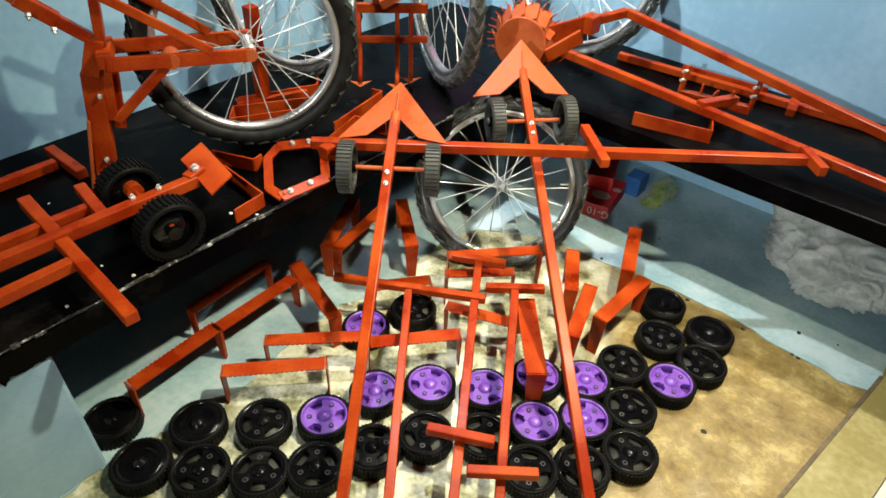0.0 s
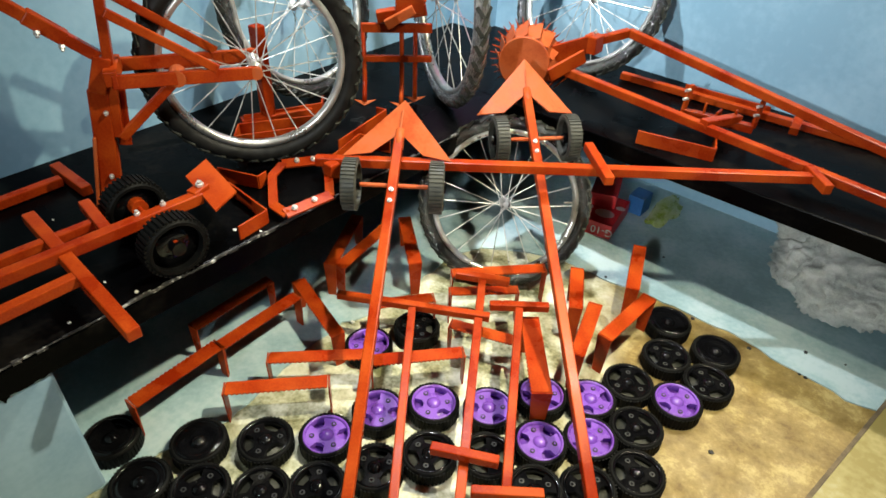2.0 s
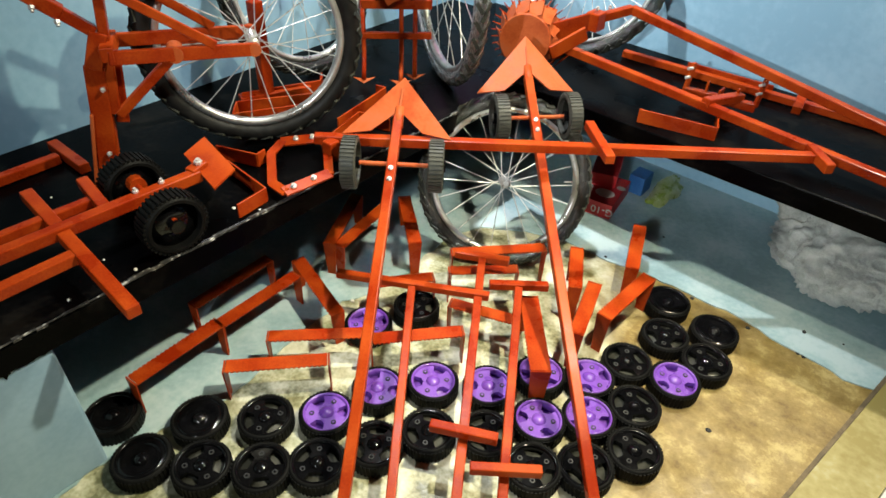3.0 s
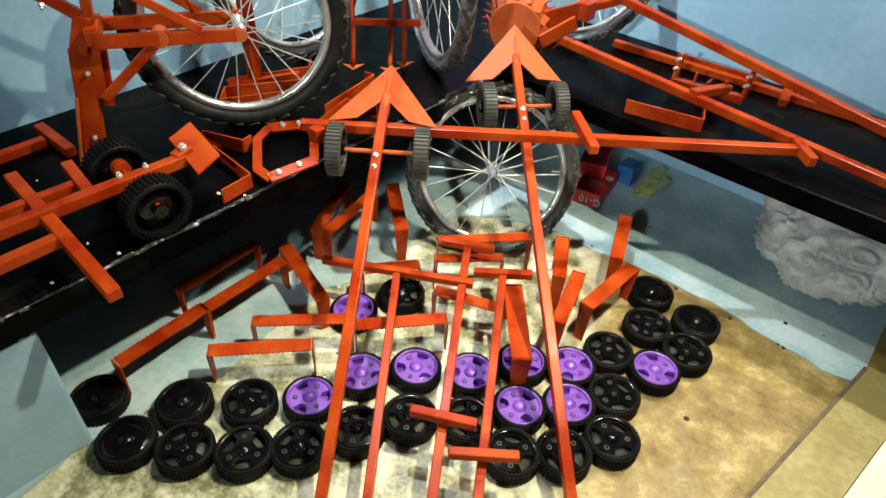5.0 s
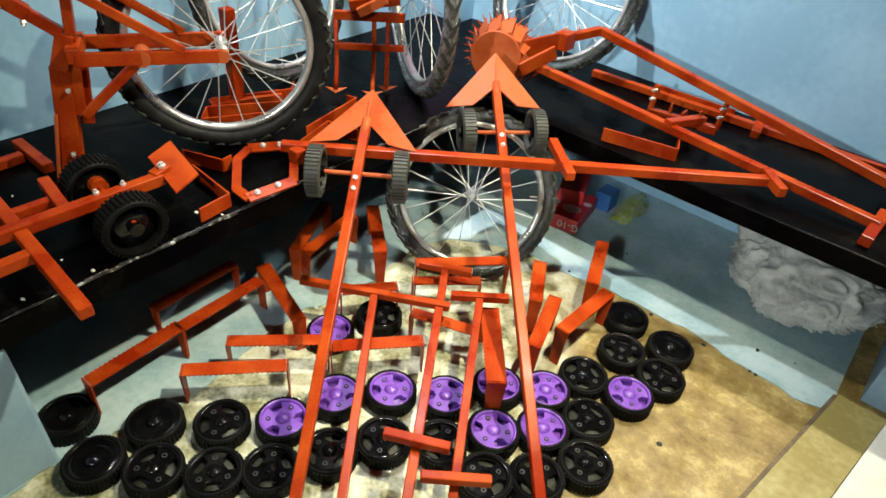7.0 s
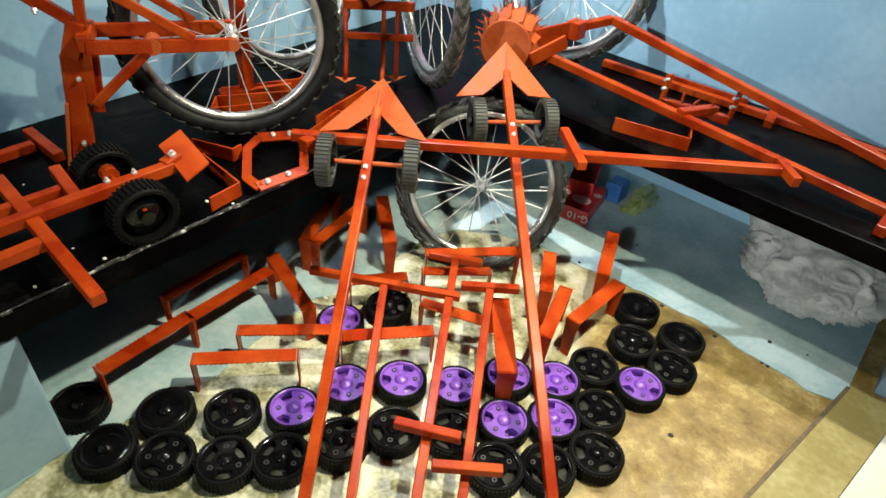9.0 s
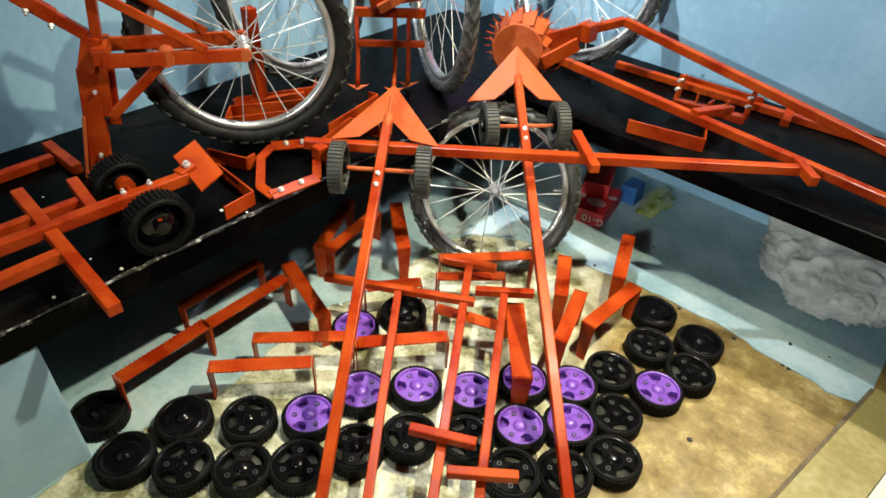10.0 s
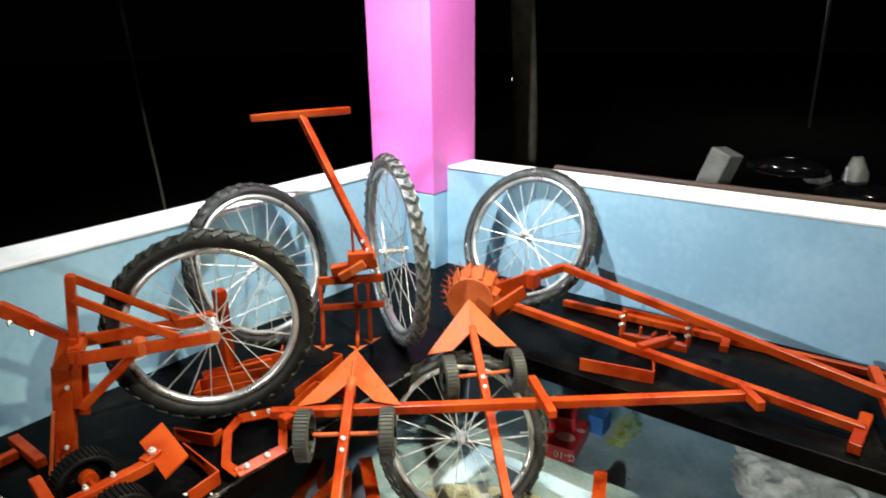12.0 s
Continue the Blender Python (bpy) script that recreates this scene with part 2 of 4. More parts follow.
def lathe(profile, seg, closed=False, axis="Y"):
    """Turns (radius, along) pairs round the axis."""
    bm = bmesh.new()
    rings = []
    for k in range(seg):
        a = 2 * math.pi * k / seg
        rings.append([bm.verts.new((r * math.cos(a), s, r * math.sin(a)) if axis == "Y" else (r * math.cos(a), r * math.sin(a), s)) for r, s in profile])
    n = len(profile)
    for k in range(seg):
        a, b = rings[k], rings[(k + 1) % seg]
        for j in range(n if closed else n - 1):
            bm.faces.new((a[j], a[(j + 1) % n], b[(j + 1) % n], b[j]))
    if not closed:
        for end in (0, n - 1):
            if profile[end][0] > 1e-6:
                bm.faces.new([rings[k][end] for k in range(seg)])
    bmesh.ops.remove_doubles(bm, verts=bm.verts, dist=1e-6)
    return bm


def tube_ring(big, small, seg, ring, squash=1.0, along=0.0):
    return lathe([(big + small * math.cos(2 * math.pi * j / ring), along + squash * small * math.sin(2 * math.pi * j / ring)) for j in range(ring)], seg, True)


def sweep(points, r, seg=8):
    """A round bar that follows the points, as one skin."""
    bm = bmesh.new()
    prev = None
    n = len(points)
    for k, p in enumerate(points):
        d = (points[min(k + 1, n - 1)] - points[max(k - 1, 0)]).normalized()
        x = d.cross(Vector((0.3, 0.9, 0.1))).normalized()
        y = d.cross(x)
        ring = [bm.verts.new(p + (x * math.cos(a) + y * math.sin(a)) * r) for a in [2 * math.pi * j / seg for j in range(seg)]]
        if prev:
            for j in range(seg):
                bm.faces.new((prev[j], prev[(j + 1) % seg], ring[(j + 1) % seg], ring[j]))
        else:
            bm.faces.new(ring)
        prev = ring
    bm.faces.new(prev)
    return bm


def prism(points, thick, up=(0, 0, 1)):
    """A flat plate with the given outline (points in order in space)."""
    bm = bmesh.new()
    vs = [bm.verts.new(p) for p in points]
    f = bm.faces.new(vs)
    f.normal_update()
    nrm = f.normal.copy()
    if nrm.dot(Vector(up)) < 0:
        nrm.negate()
    r = bmesh.ops.extrude_face_region(bm, geom=[f])
    bmesh.ops.translate(bm, verts=[g for g in r["geom"] if isinstance(g, bmesh.types.BMVert)], vec=-nrm * thick)
    return bm


def bolt(p, n, parent, r=0.007):
    n = Vector(n).normalized()
    p = Vector(p)
    part("bolt", add_rod(rod(p - n * 0.002, p + n * 0.005, r, 6), p + n * 0.004, p + n * 0.011, r * 0.55, 8), STEEL, parent, "bright zinc bolt")


# ---- setting ----
SLAB_TOP, SLAB_LOW, WALL_H, SL, SR = 0.47, 0.405, 0.955, 0.725, -0.63


def jagged(lo, hi, step, wob, seed):
    rnd = random.Random(seed)
    n = int(abs(hi - lo) / step)
    return [(lo + (hi - lo) * k / n, rnd.uniform(-wob, wob)) for k in range(n + 1)]


def build_setting():
    whole("floor", box((0.0, -5.0, -0.12), (4.2, 0.0, 0.0)), FLOOR, "bare mottled concrete floor, yellow-brown along one side", "floor", kind="structure")
    # blue paint on the floor under the benches, with a ragged edge
    bm = bmesh.new()
    edge = [(SL + 0.015 + d + 0.03 * math.sin(y * 9), y) for y, d in jagged(-3.4, -1.05, 0.035, 0.012, 3)]
    edge += [(0.74, -0.98), (0.80, -0.86), (0.93, -0.77), (1.05, -0.72)]
    edge += [(x, -0.692 + d - 0.02 * math.sin(x * 7)) for x, d in jagged(1.1, 2.04, 0.035, 0.008, 4)]
    outline = [(0.0, -3.4)] + edge + [(2.1, -0.692), (2.1, 0.0), (0.0, 0.0)]
    top = [bm.verts.new((x, y, 0.004)) for x, y in outline]
    low = [bm.verts.new((x, y, 0.0)) for x, y in outline]
    bm.faces.new(top)
    for k in range(len(top)):
        j = (k + 1) % len(top)
        bm.faces.new((top[k], low[k], low[j], top[j]))
    whole("floor_paint", bm, FLOOR_BLUE, "worn teal-blue painted floor strip with a ragged edge", "floor", kind="structure")
    # half walls with coping
    whole("wall_west", box((-0.2, -5.0, -0.3), (0.0, -0.0, WALL_H - 0.012)), WALL_BLUE, "light blue painted plaster half wall", "wall", kind="structure")
    whole("wall_north", box((0.0, 0.0, -0.3), (4.2, 0.2, WALL_H - 0.012)), WALL_BLUE, "light blue painted plaster half wall", "wall", kind="structure")
    whole("coping_west", box((-0.203, -5.0, WALL_H - 0.012), (0.003, -0.12, WALL_H), 0.003), WALL_TOP, "white painted top of the half wall", "coping", kind="structure")
    whole("coping_north", box((0.17, -0.003, WALL_H - 0.012), (4.2, 0.203, WALL_H), 0.003), WALL_TOP, "white painted top of the half wall", "coping", kind="structure")
    # corner pillar: blue up to a slanting line, pink above
    whole("pillar_base", box((-0.21, -0.11, -0.3), (0.165, 0.23, 0.835), 0.006), WALL_BLUE, "light blue lower part of the corner pillar", "pillar", kind="structure")
    whole("pillar", box((-0.212, -0.112, 0.835), (0.167, 0.232, 2.9), 0.006), PINK, "bright pink painted square corner pillar", "pillar", kind="structure")
    # unseen closing walls and roof slab, added dark to keep bounce light low
    whole("wall_south", box((-0.2, -5.2, 0.0), (4.4, -5.0, 2.9)), LOW_BOUNCE_WALL, "unseen dark brown closing wall, added to limit bounce light", "wall", kind="structure")
    whole("wall_east", box((4.2, -5.0, 0.0), (4.4, 0.2, 2.9)), LOW_BOUNCE_WALL, "unseen dark brown closing wall, added to limit bounce light", "wall", kind="structure")
    whole("ceiling", box((-0.3, -5.2, 2.9), (4.4, 0.5, 3.02)), LOW_BOUNCE_ROOF, "unseen roof slab, added dark to limit bounce light", "ceiling", kind="structure")
    # black benches: slab, chipped front edge, piers
    b = thing("bench", (0.36, -2.5, 0), "black painted concrete bench slab along the half wall, chipped edge", "bench", "black benches")
    part("slab", box((0.0, -5.0, SLAB_LOW), (SL - 0.006, SR + 0.0, SLAB_TOP), 0.003), SLAB, b)
    bm = bmesh.new()
    rnd = random.Random(5)
    y = -4.9
    while y < SR - 0.03:
        s = rnd.uniform(0.012, 0.04)
        add_box(bm, (SL - 0.010, y, SLAB_TOP - rnd.uniform(0.003, 0.007)), (SL - rnd.uniform(0.0, 0.004), y + s, SLAB_TOP - rnd.uniform(-0.001, 0.003)))
        y += s
    part("worn_edge", bm, SLAB_EDGE, b, "chipped pale edge of the slab")
    part("front", box((SL - 0.010, -5.0, SLAB_LOW), (SL, SR, SLAB_TOP - 0.007)), SLAB, b)
    for y0, y1 in ((-2.72, -2.228), (-4.6, -4.1)):
        part("pier", box((0.0, y0, 0.0), (0.716, y1, SLAB_LOW), 0.008), PIER_BLUE, b, "pale blue plastered bench pier")
    b = thing("bench", (2.2, -0.31, 0), "black painted concrete bench slab under leaning tools", "bench", "black benches")
    part("slab", box((0.0, SR, SLAB_LOW), (4.2, 0.0, SLAB_TOP - 0.001), 0.004), SLAB, b)
    part("pier", box((2.16, -0.58, 0.0), (2.4, 0.0, SLAB_LOW), 0.006), PIER_BLUE, b, "pale blue plastered bench pier")
    # raised cream platform beside the floor
    p = thing("platform", (2.3, -1.0, 0), "low cream plastered step with a dirty edge", "step")
    ln = lambda y: 2.025 + (y + 1.1) * 0.17
    part("top", prism([(ln(-0.64), -0.64, 0.03), (ln(-3.0), -3.0, 0.03), (ln(-3.0) + 0.17, -3.0, 0.03), (ln(-0.64) + 0.13, -0.64, 0.03)], 0.0298), CREAM, p)
    part("edge", prism([(ln(-0.64) - 0.012, -0.64, 0.026), (ln(-3.0) - 0.012, -3.0, 0.026), (ln(-3.0) - 0.001, -3.0, 0.026), (ln(-0.64) - 0.001, -0.64, 0.026)], 0.0255), DIRT_EDGE, p, "dirty brown edge")
    whole("threshold", prism([(ln(-0.64) + 0.132, -0.64, 0.045), (ln(-3.0) + 0.172, -3.0, 0.045), (4.2, -3.0, 0.045), (4.2, -0.64, 0.045)], 0.0445), WHITE, "off-white painted raised floor beyond the step", "step", kind="structure")


build_setting()

# lamp bodies out of view, added at the light positions, the west fill included
for at in (LAMP_MAIN, LAMP_NORTH, LAMP_WEST):
    lamp = thing("ceiling_lamp", (at[0], at[1], 2.9), "unseen round white lamp body added under the roof", "lamp", "ceiling lamps")
    part("cord", rod((at[0], at[1], 2.9), (at[0], at[1], at[2] + 0.09), 0.006, 8), PLASTIC_BLACK, lamp)
    part("housing", rod((at[0], at[1], at[2] + 0.02), (at[0], at[1], at[2] + 0.10), 0.08, 24, 0.03), WHITE, lamp)


# stand and head are invented to carry south_light, behind the camera
lamp = thing("standing_lamp", (1.75, -3.97, 0.0), "unseen slim stand with a white lamp, added at the south light", "lamp")
part("stand", rod((1.75, -4.0, 0.0), (1.75, -4.0, 1.7), 0.015), PLASTIC_BLACK, lamp)
part("lamp_head", box((1.67, -4.02, 1.69), (1.83, -3.95, 1.86), 0.01), WHITE, lamp)


# ---- bicycle wheels ----
def bike_wheel(dia, centre, across, lean, label, wrapped=True, tread=0.024, spokes=22, seed=1, film=WRAP):
    """across: the wheel's horizontal direction; lean: its upward direction in the wheel's plane."""
    u, v = Vector(across).normalized(), Vector(lean).normalized()
    v = (v - u * u.dot(v)).normalized()
    m = Matrix((u, v.cross(u), v)).transposed().to_4x4()
    m.translation = centre
    w = thing("bicycle_wheel", (0, 0, 0), label, "wheel", "bicycle wheels")
    R = dia / 2
    rt = tread
    tyre = part("tyre", tube_ring(R - rt, rt - 0.003, 72, 14), TYRE, w, "black knobbly rubber tyre", True)
    bm = bmesh.new()
    n = 40
    for k in range(n):
        a = 2 * math.pi * k / n
        for side in (-1, 0, 1):
            ph = a + (math.pi / n if side == 0 else 0)
            t = side * 0.62
            rr = rt - 0.0028
            c = Vector(((R - rt + rr * math.cos(t)) * math.cos(ph), rr * math.sin(t), (R - rt + rr * math.cos(t)) * math.sin(ph)))
            out = Vector((math.cos(ph) * math.cos(t), math.sin(t), math.sin(ph) * math.cos(t)))
            tang = Vector((-math.sin(ph), 0, math.cos(ph)))
            way = tang + Vector((0, 0.9 if side else 0.4, 0)) * (side or 1)
            way = (way - out * way.dot(out)).normalized()
            half = 0.017 if side else 0.013
            add_beam(bm, c - way * half, c + way * half, 0.012, 0.0052, out, 0)
    tagged(part("tread", bm, TREAD_RUBBER, tyre, "raised rubber knobs"), kind="stuff")
    part("rim", lathe([(R - 2 * rt + 0.004, -0.014), (R - 2 * rt + 0.004, 0.014), (R - 2 * rt - 0.009, 0.013), (R - 2 * rt - 0.013, 0.005), (R - 2 * rt - 0.013, -0.005), (R - 2 * rt - 0.009, -0.013)], 72, True), CHROME, w, "bright steel rim", True)
    hub = part("hub", lathe([(0.0, -0.048), (0.006, -0.048), (0.006, -0.036), (0.017, -0.034), (0.017, -0.030), (0.009, -0.026), (0.009, 0.026), (0.017, 0.030), (0.017, 0.034), (0.006, 0.036), (0.006, 0.048), (0.0, 0.048)], 20), STEEL, w, "bright steel hub", True)
    for side in (-1, 1):
        part("axle_nut", rod((0, side * 0.042, 0), (0, side * 0.052, 0), 0.01, 6), STEEL, hub)
    rr = R - 2 * rt - 0.011
    for k in range(spokes):
        side = 1 if k % 2 else -1
        a = 2 * math.pi * k / spokes
        b = a + (0.75 if (k // 2) % 2 else -0.75)
        part("spoke", rod((0.016 * math.cos(b), side * 0.032, 0.016 * math.sin(b)), (rr * math.cos(a), 0, rr * math.sin(a)), 0.0016, 5), STEEL, w)
    part("valve", rod((rr * 0.999, 0, 0.01), (rr - 0.03, 0, 0.01), 0.003, 6), STEEL, w)
    if wrapped:
        bm = tube_ring(R - rt, rt - 0.0016, 96, 16)
        for vert in bm.verts:
            vert.co *= 1 + 0.008 * noise.noise(vert.co * 40 + Vector((seed * 9, 0, 0)))
        part("packing_film", bm, film, w, "clear crinkled packing film round the tyre", True)
    w.matrix_world = m
    return w


bike_wheel(0.57, (0.897, -0.897, 0.262), (0.78, 0.62, 0), (-0.17, 0.16, 0.49), "bicycle wheel in clear film on the floor against the bench", seed=2)
bike_wheel(0.58, (0.437, -1.47, 0.762), (0.517, 0.856, 0), (0, 0, 1), "bicycle wheel with black tyre in the fork of a wheel hoe", False, 0.027, seed=3)
bike_wheel(0.69, (0.52, -0.785, 0.818), (0.850, -0.524, 0), (0, 0, 1), "bicycle wheel in clear film standing upright on the bench", seed=4, film=WRAP_BRIGHT)
bike_wheel(0.605, (0.692, -0.147, 0.736), (1, 0, 0), (0, 0.146, 0.266), "bicycle wheel in clear film leaning on the half wall", seed=5)
bike_wheel(0.60, (0.105, -1.05, 0.758), (0, 1, 0), (-0.09, 0, 0.288), "film-wrapped bicycle wheel on the half wall behind the hoe", seed=6)


# ---- small plastic wheels on the floor ----
def small_wheel(colour, solid=False, tread_mat=None, R=0.071, H=0.044):
    """Lies flat on z = 0, outer face up."""
    w = thing("spare_wheel", (0, 0, 0), "", "wheel")
    face = PLASTIC_PURPLE if colour == "purple" else PLASTIC_BLACK
    tyre = part("tyre", lathe([(R - 0.006, 0.0), (R - 0.0025, 0.005), (R - 0.0025, H - 0.008), (R - 0.004, H - 0.003), (R - 0.007, H), (R - 0.011, H), (R - 0.0115, 0.0)], 44, True, "Z"), tread_mat or PLASTIC_TREAD, w, "black ribbed tyre", True)
    bm = bmesh.new()
    for k in range(44):
        a = 2 * math.pi * k / 44
        d = Vector((math.cos(a), math.sin(a), 0))
        add_beam(bm, d * (R - 0.0035) + Vector((0, 0, 0.003)), d * (R - 0.0035) + Vector((0, 0, H - 0.005)), 0.0055, 0.006, d, 0)
    tagged(part("ribbing", bm, tread_mat or PLASTIC_TREAD, tyre, "ribs round the tyre"), kind="stuff")
    part("rim", lathe([(R - 0.0115, 0.006), (R - 0.0115, H - 0.001), (R - 0.0135, H + 0.0005), (R - 0.0165, H - 0.002), (R - 0.0185, H - 0.006), (R - 0.0185, 0.006)], 40, True, "Z"), face, w, "", True)
    if solid:
        part("disc", lathe([(0.0, H - 0.007), (0.012, H - 0.008), (0.026, H - 0.011), (0.042, H - 0.009), (R - 0.017, H - 0.002), (R - 0.017, H - 0.03), (0.0, H - 0.03)], 40, False, "Z"), face, w, "closed black dished disc", True)
    else:
        # black wheels: the grey of the web imitates a reflection in the windows
        part("web", lathe([(0.0, H - 0.022), (R - 0.017, H - 0.024), (R - 0.017, H - 0.03), (0.0, H - 0.03)], 32, False, "Z"), face if colour == "purple" else DUST_AND_SHEEN_GREY, w, "recessed web behind the arms", True)
        half = 0.68 if colour == "purple" else 0.54
        for k in range(3):
            a = 2 * math.pi * k / 3
            pts = []
            for r, da in ((0.012, 1.03), (0.027, 1.03), (0.033, half), (R - 0.0175, half), (R - 0.0175, 0.2), (R - 0.0175, -0.2), (R - 0.0175, -half), (0.033, -half), (0.027, -1.03), (0.012, -1.03)):
                pts.append((r * math.cos(a + da), r * math.sin(a + da), H - 0.006))
            sp = part("spoke", prism(pts, 0.014), face, w)
            c = Vector((0.037 * math.cos(a), 0.037 * math.sin(a), 0))
            part("pin", add_rod(bmesh.new(), c + Vector((0, 0, H - 0.014)), c + Vector((0, 0, H - 0.0038)), 0.0032, 10), face, sp)
            # solid disc, its dark colour stands for the shade inside a hole
            part("boss", add_rod(bmesh.new(), c + Vector((0, 0, H - 0.014)), c + Vector((0, 0, H - 0.0045)), 0.0068, 14), SHADE_AND_DIRT, sp, "dark disc painted as the shade of a round hole")
    part("hub", lathe([(0.0, H + 0.003), (0.006, H + 0.002), (0.012, H - 0.0005), (0.019, H - 0.006), (0.019, 0.0), (0.0, 0.0)], 24, False, "Z"), face, w, "", True)
    return w


def wheel_label(colour, solid):
    if colour == "purple":
        return "small purple plastic toy-cart wheel with black ribbed tyre lying flat"
    if solid:
        return "small black plastic wheel with closed dished face lying flat"
    return "small black plastic three-spoke wheel with ribbed tyre lying flat"


FLAT = {
    ("black", True): [(0.629, -2.164), (0.797, -2.181), (0.798, -2.025), (1.491, -0.801), (1.655, -0.826)],
    ("black", False): [(0.916, -2.098), (0.917, -1.912), (1.026, -2.008), (1.114, -1.911), (1.179, -1.784), (1.251, -1.666), (1.363, -1.573), (1.506, -1.573), (1.6, -1.486),
                       (1.669, -1.367), (1.605, -1.242), (1.515, -1.114), (1.551, -0.943), (1.686, -0.96), (0.925, -1.354)],
    ("purple", False): [(1.021, -1.801), (1.06, -1.654), (1.155, -1.54), (1.276, -1.45), (1.357, -1.319), (1.439, -1.45), (1.465, -1.239), (1.531, -1.353), (1.647, -1.086), (0.87, -1.504)],
}
rnd = random.Random(11)
for (colour, solid), places in FLAT.items():
    first = small_wheel(colour, solid)
    tagged(first, wheel_label(colour, solid), "wheel", "plastic wheels on the floor")
    for k, (x, y) in enumerate(places):
        m = pose(x, y, 0.001, rnd.uniform(-1, 1), rnd.uniform(-1, 1), rnd.uniform(0, 360))
        if k == 0:
            first.matrix_basis = m
        else:
            copy_thing(first, m)


# ---- hoe blades: flat strips bent to an upside-down U, one edge toothed ----
def u_blade(p0, p1, h, w=0.042, base=0.0, splay=0.0, teeth=True, flip=1):
    a, b = Vector((*p0, base + h)), Vector((*p1, base + h))
    t = thing("hoe_blade", ((a.x + b.x) / 2, (a.y + b.y) / 2, base), "orange-red painted U-shaped hoe blade standing on its legs", "hoe blade", "U-shaped hoe blades")
    d = (b - a).normalized()
    s = Vector((d.y, -d.x, 0)) * flip
    th = 0.004
    pts = [a - s * w / 2, b - s * w / 2]
    n = 20
    if teeth:
        for k in range(n):
            q0, q1 = 1 - k / n, 1 - (k + 0.55) / n
            pts += [a.lerp(b, q0) + s * (w / 2 - 0.0025), a.lerp(b, q1) + s * (w / 2 + 0.0015)]
        pts.append(a + s * (w / 2 - 0.004))
    else:
        pts += [b + s * w / 2, a + s * w / 2]
    part("blade", prism(pts, th), PAINT, t)
    for p, o in ((a, -1), (b, 1)):
        q = p + d * o * splay
        q.z = base
        add = d * o * 0.002
        top0, top1 = p - s * w / 2 + add, p + s * w / 2 + add
        lo0, lo1 = q - s * w * 0.32 + add, q + s * w * 0.32 + add
        part("leg", prism([top0, top1, lo1, lo0], th, -d * o), PAINT, t)
    return t


BLADES = [
    ((0.642, -2.095), (0.626, -1.838), 0.12, 0.045, -1), ((0.517, -1.843), (0.505, -1.577), 0.12, 0.04, 1), ((0.633, -1.836), (0.624, -1.567), 0.12, 0.042, 1),
    ((0.575, -1.515), (0.835, -1.59), 0.12, 0.042, 1), ((0.768, -1.775), (0.950, -1.588), 0.12, 0.04, 1), ((0.772, -1.915), (0.945, -1.723), 0.12, 0.042, 1),
    ((0.980, -1.592), (1.14, -1.405), 0.12, 0.042, 1), ((0.592, -1.400), (0.458, -1.157), 0.13, 0.042, 1), ((0.622, -1.385), (0.573, -1.136), 0.128, 0.042, 1), ((0.587, -1.05), (0.786, -1.212), 0.13, 0.044, 1),
    ((0.916, -1.177), (1.112, -0.959), 0.14, 0.042, 1), ((0.955, -1.235), (1.10, -1.09), 0.125, 0.038, -1), ((1.213, -1.189), (1.392, -1.395), 0.145, 0.055, 1),
    ((1.194, -0.890), (1.285, -1.05), 0.14, 0.042, -1), ((1.323, -1.0), (1.388, -1.211), 0.14, 0.042, 1), ((1.428, -0.858), (1.413, -1.1), 0.14, 0.045, 1),
    ((1.288, -0.64), (1.37, -0.852), 0.14, 0.042, 1), ((1.04, -1.33), (1.22, -1.26), 0.11, 0.04, 1), ((0.83, -1.42), (0.93, -1.29), 0.12, 0.042, -1),
]
for p0, p1, h, w, f in BLADES:
    u_blade(p0, p1, h, w, 0.0, 0.0, True, f)


# ---- long handles with T grips lying over the hoe blades ----
def t_handle(name, grip0, grip1, near, z, wide=0.024, stub=None, label=""):
    g0, g1, nr = Vector((*grip0, z)), Vector((*grip1, z)), Vector((*near, 0.11))
    t = thing(name, ((g0 + g1) / 2), label or "orange-red square steel tube handle with a T grip", "handle", "loose T handles")
    mid = (g0 + g1) / 2
    d = (nr - mid).normalized()
    part("shaft", beam(mid + d * 0.013, nr + d * 0.22, wide), PAINT, t)
    part("grip", beam(g0, g1, wide), PAINT, t)
    if stub:
        a, b = Vector((*stub[0], 0.125)), Vector((*stub[1], 0.125))
        part("crossbar", beam(a + Vector((0, 0, wide * 0.99)), b + Vector((0, 0, wide * 0.99)), wide, wide), PAINT, t)
    return t


t_handle("tool_handle", (0.75, -1.509), (1.138, -1.284), (1.303, -1.846), 0.165, 0.022)
t_handle("tool_handle", (0.949, -1.206), (1.094, -1.127), (1.413, -1.748), 0.172, 0.024, ((1.293, -1.712), (1.435, -1.637)))
t_handle("tool_handle", (1.112, -1.25), (1.243, -1.14), (1.489, -1.68), 0.172, 0.023, ((1.432, -1.737), (1.557, -1.637)))


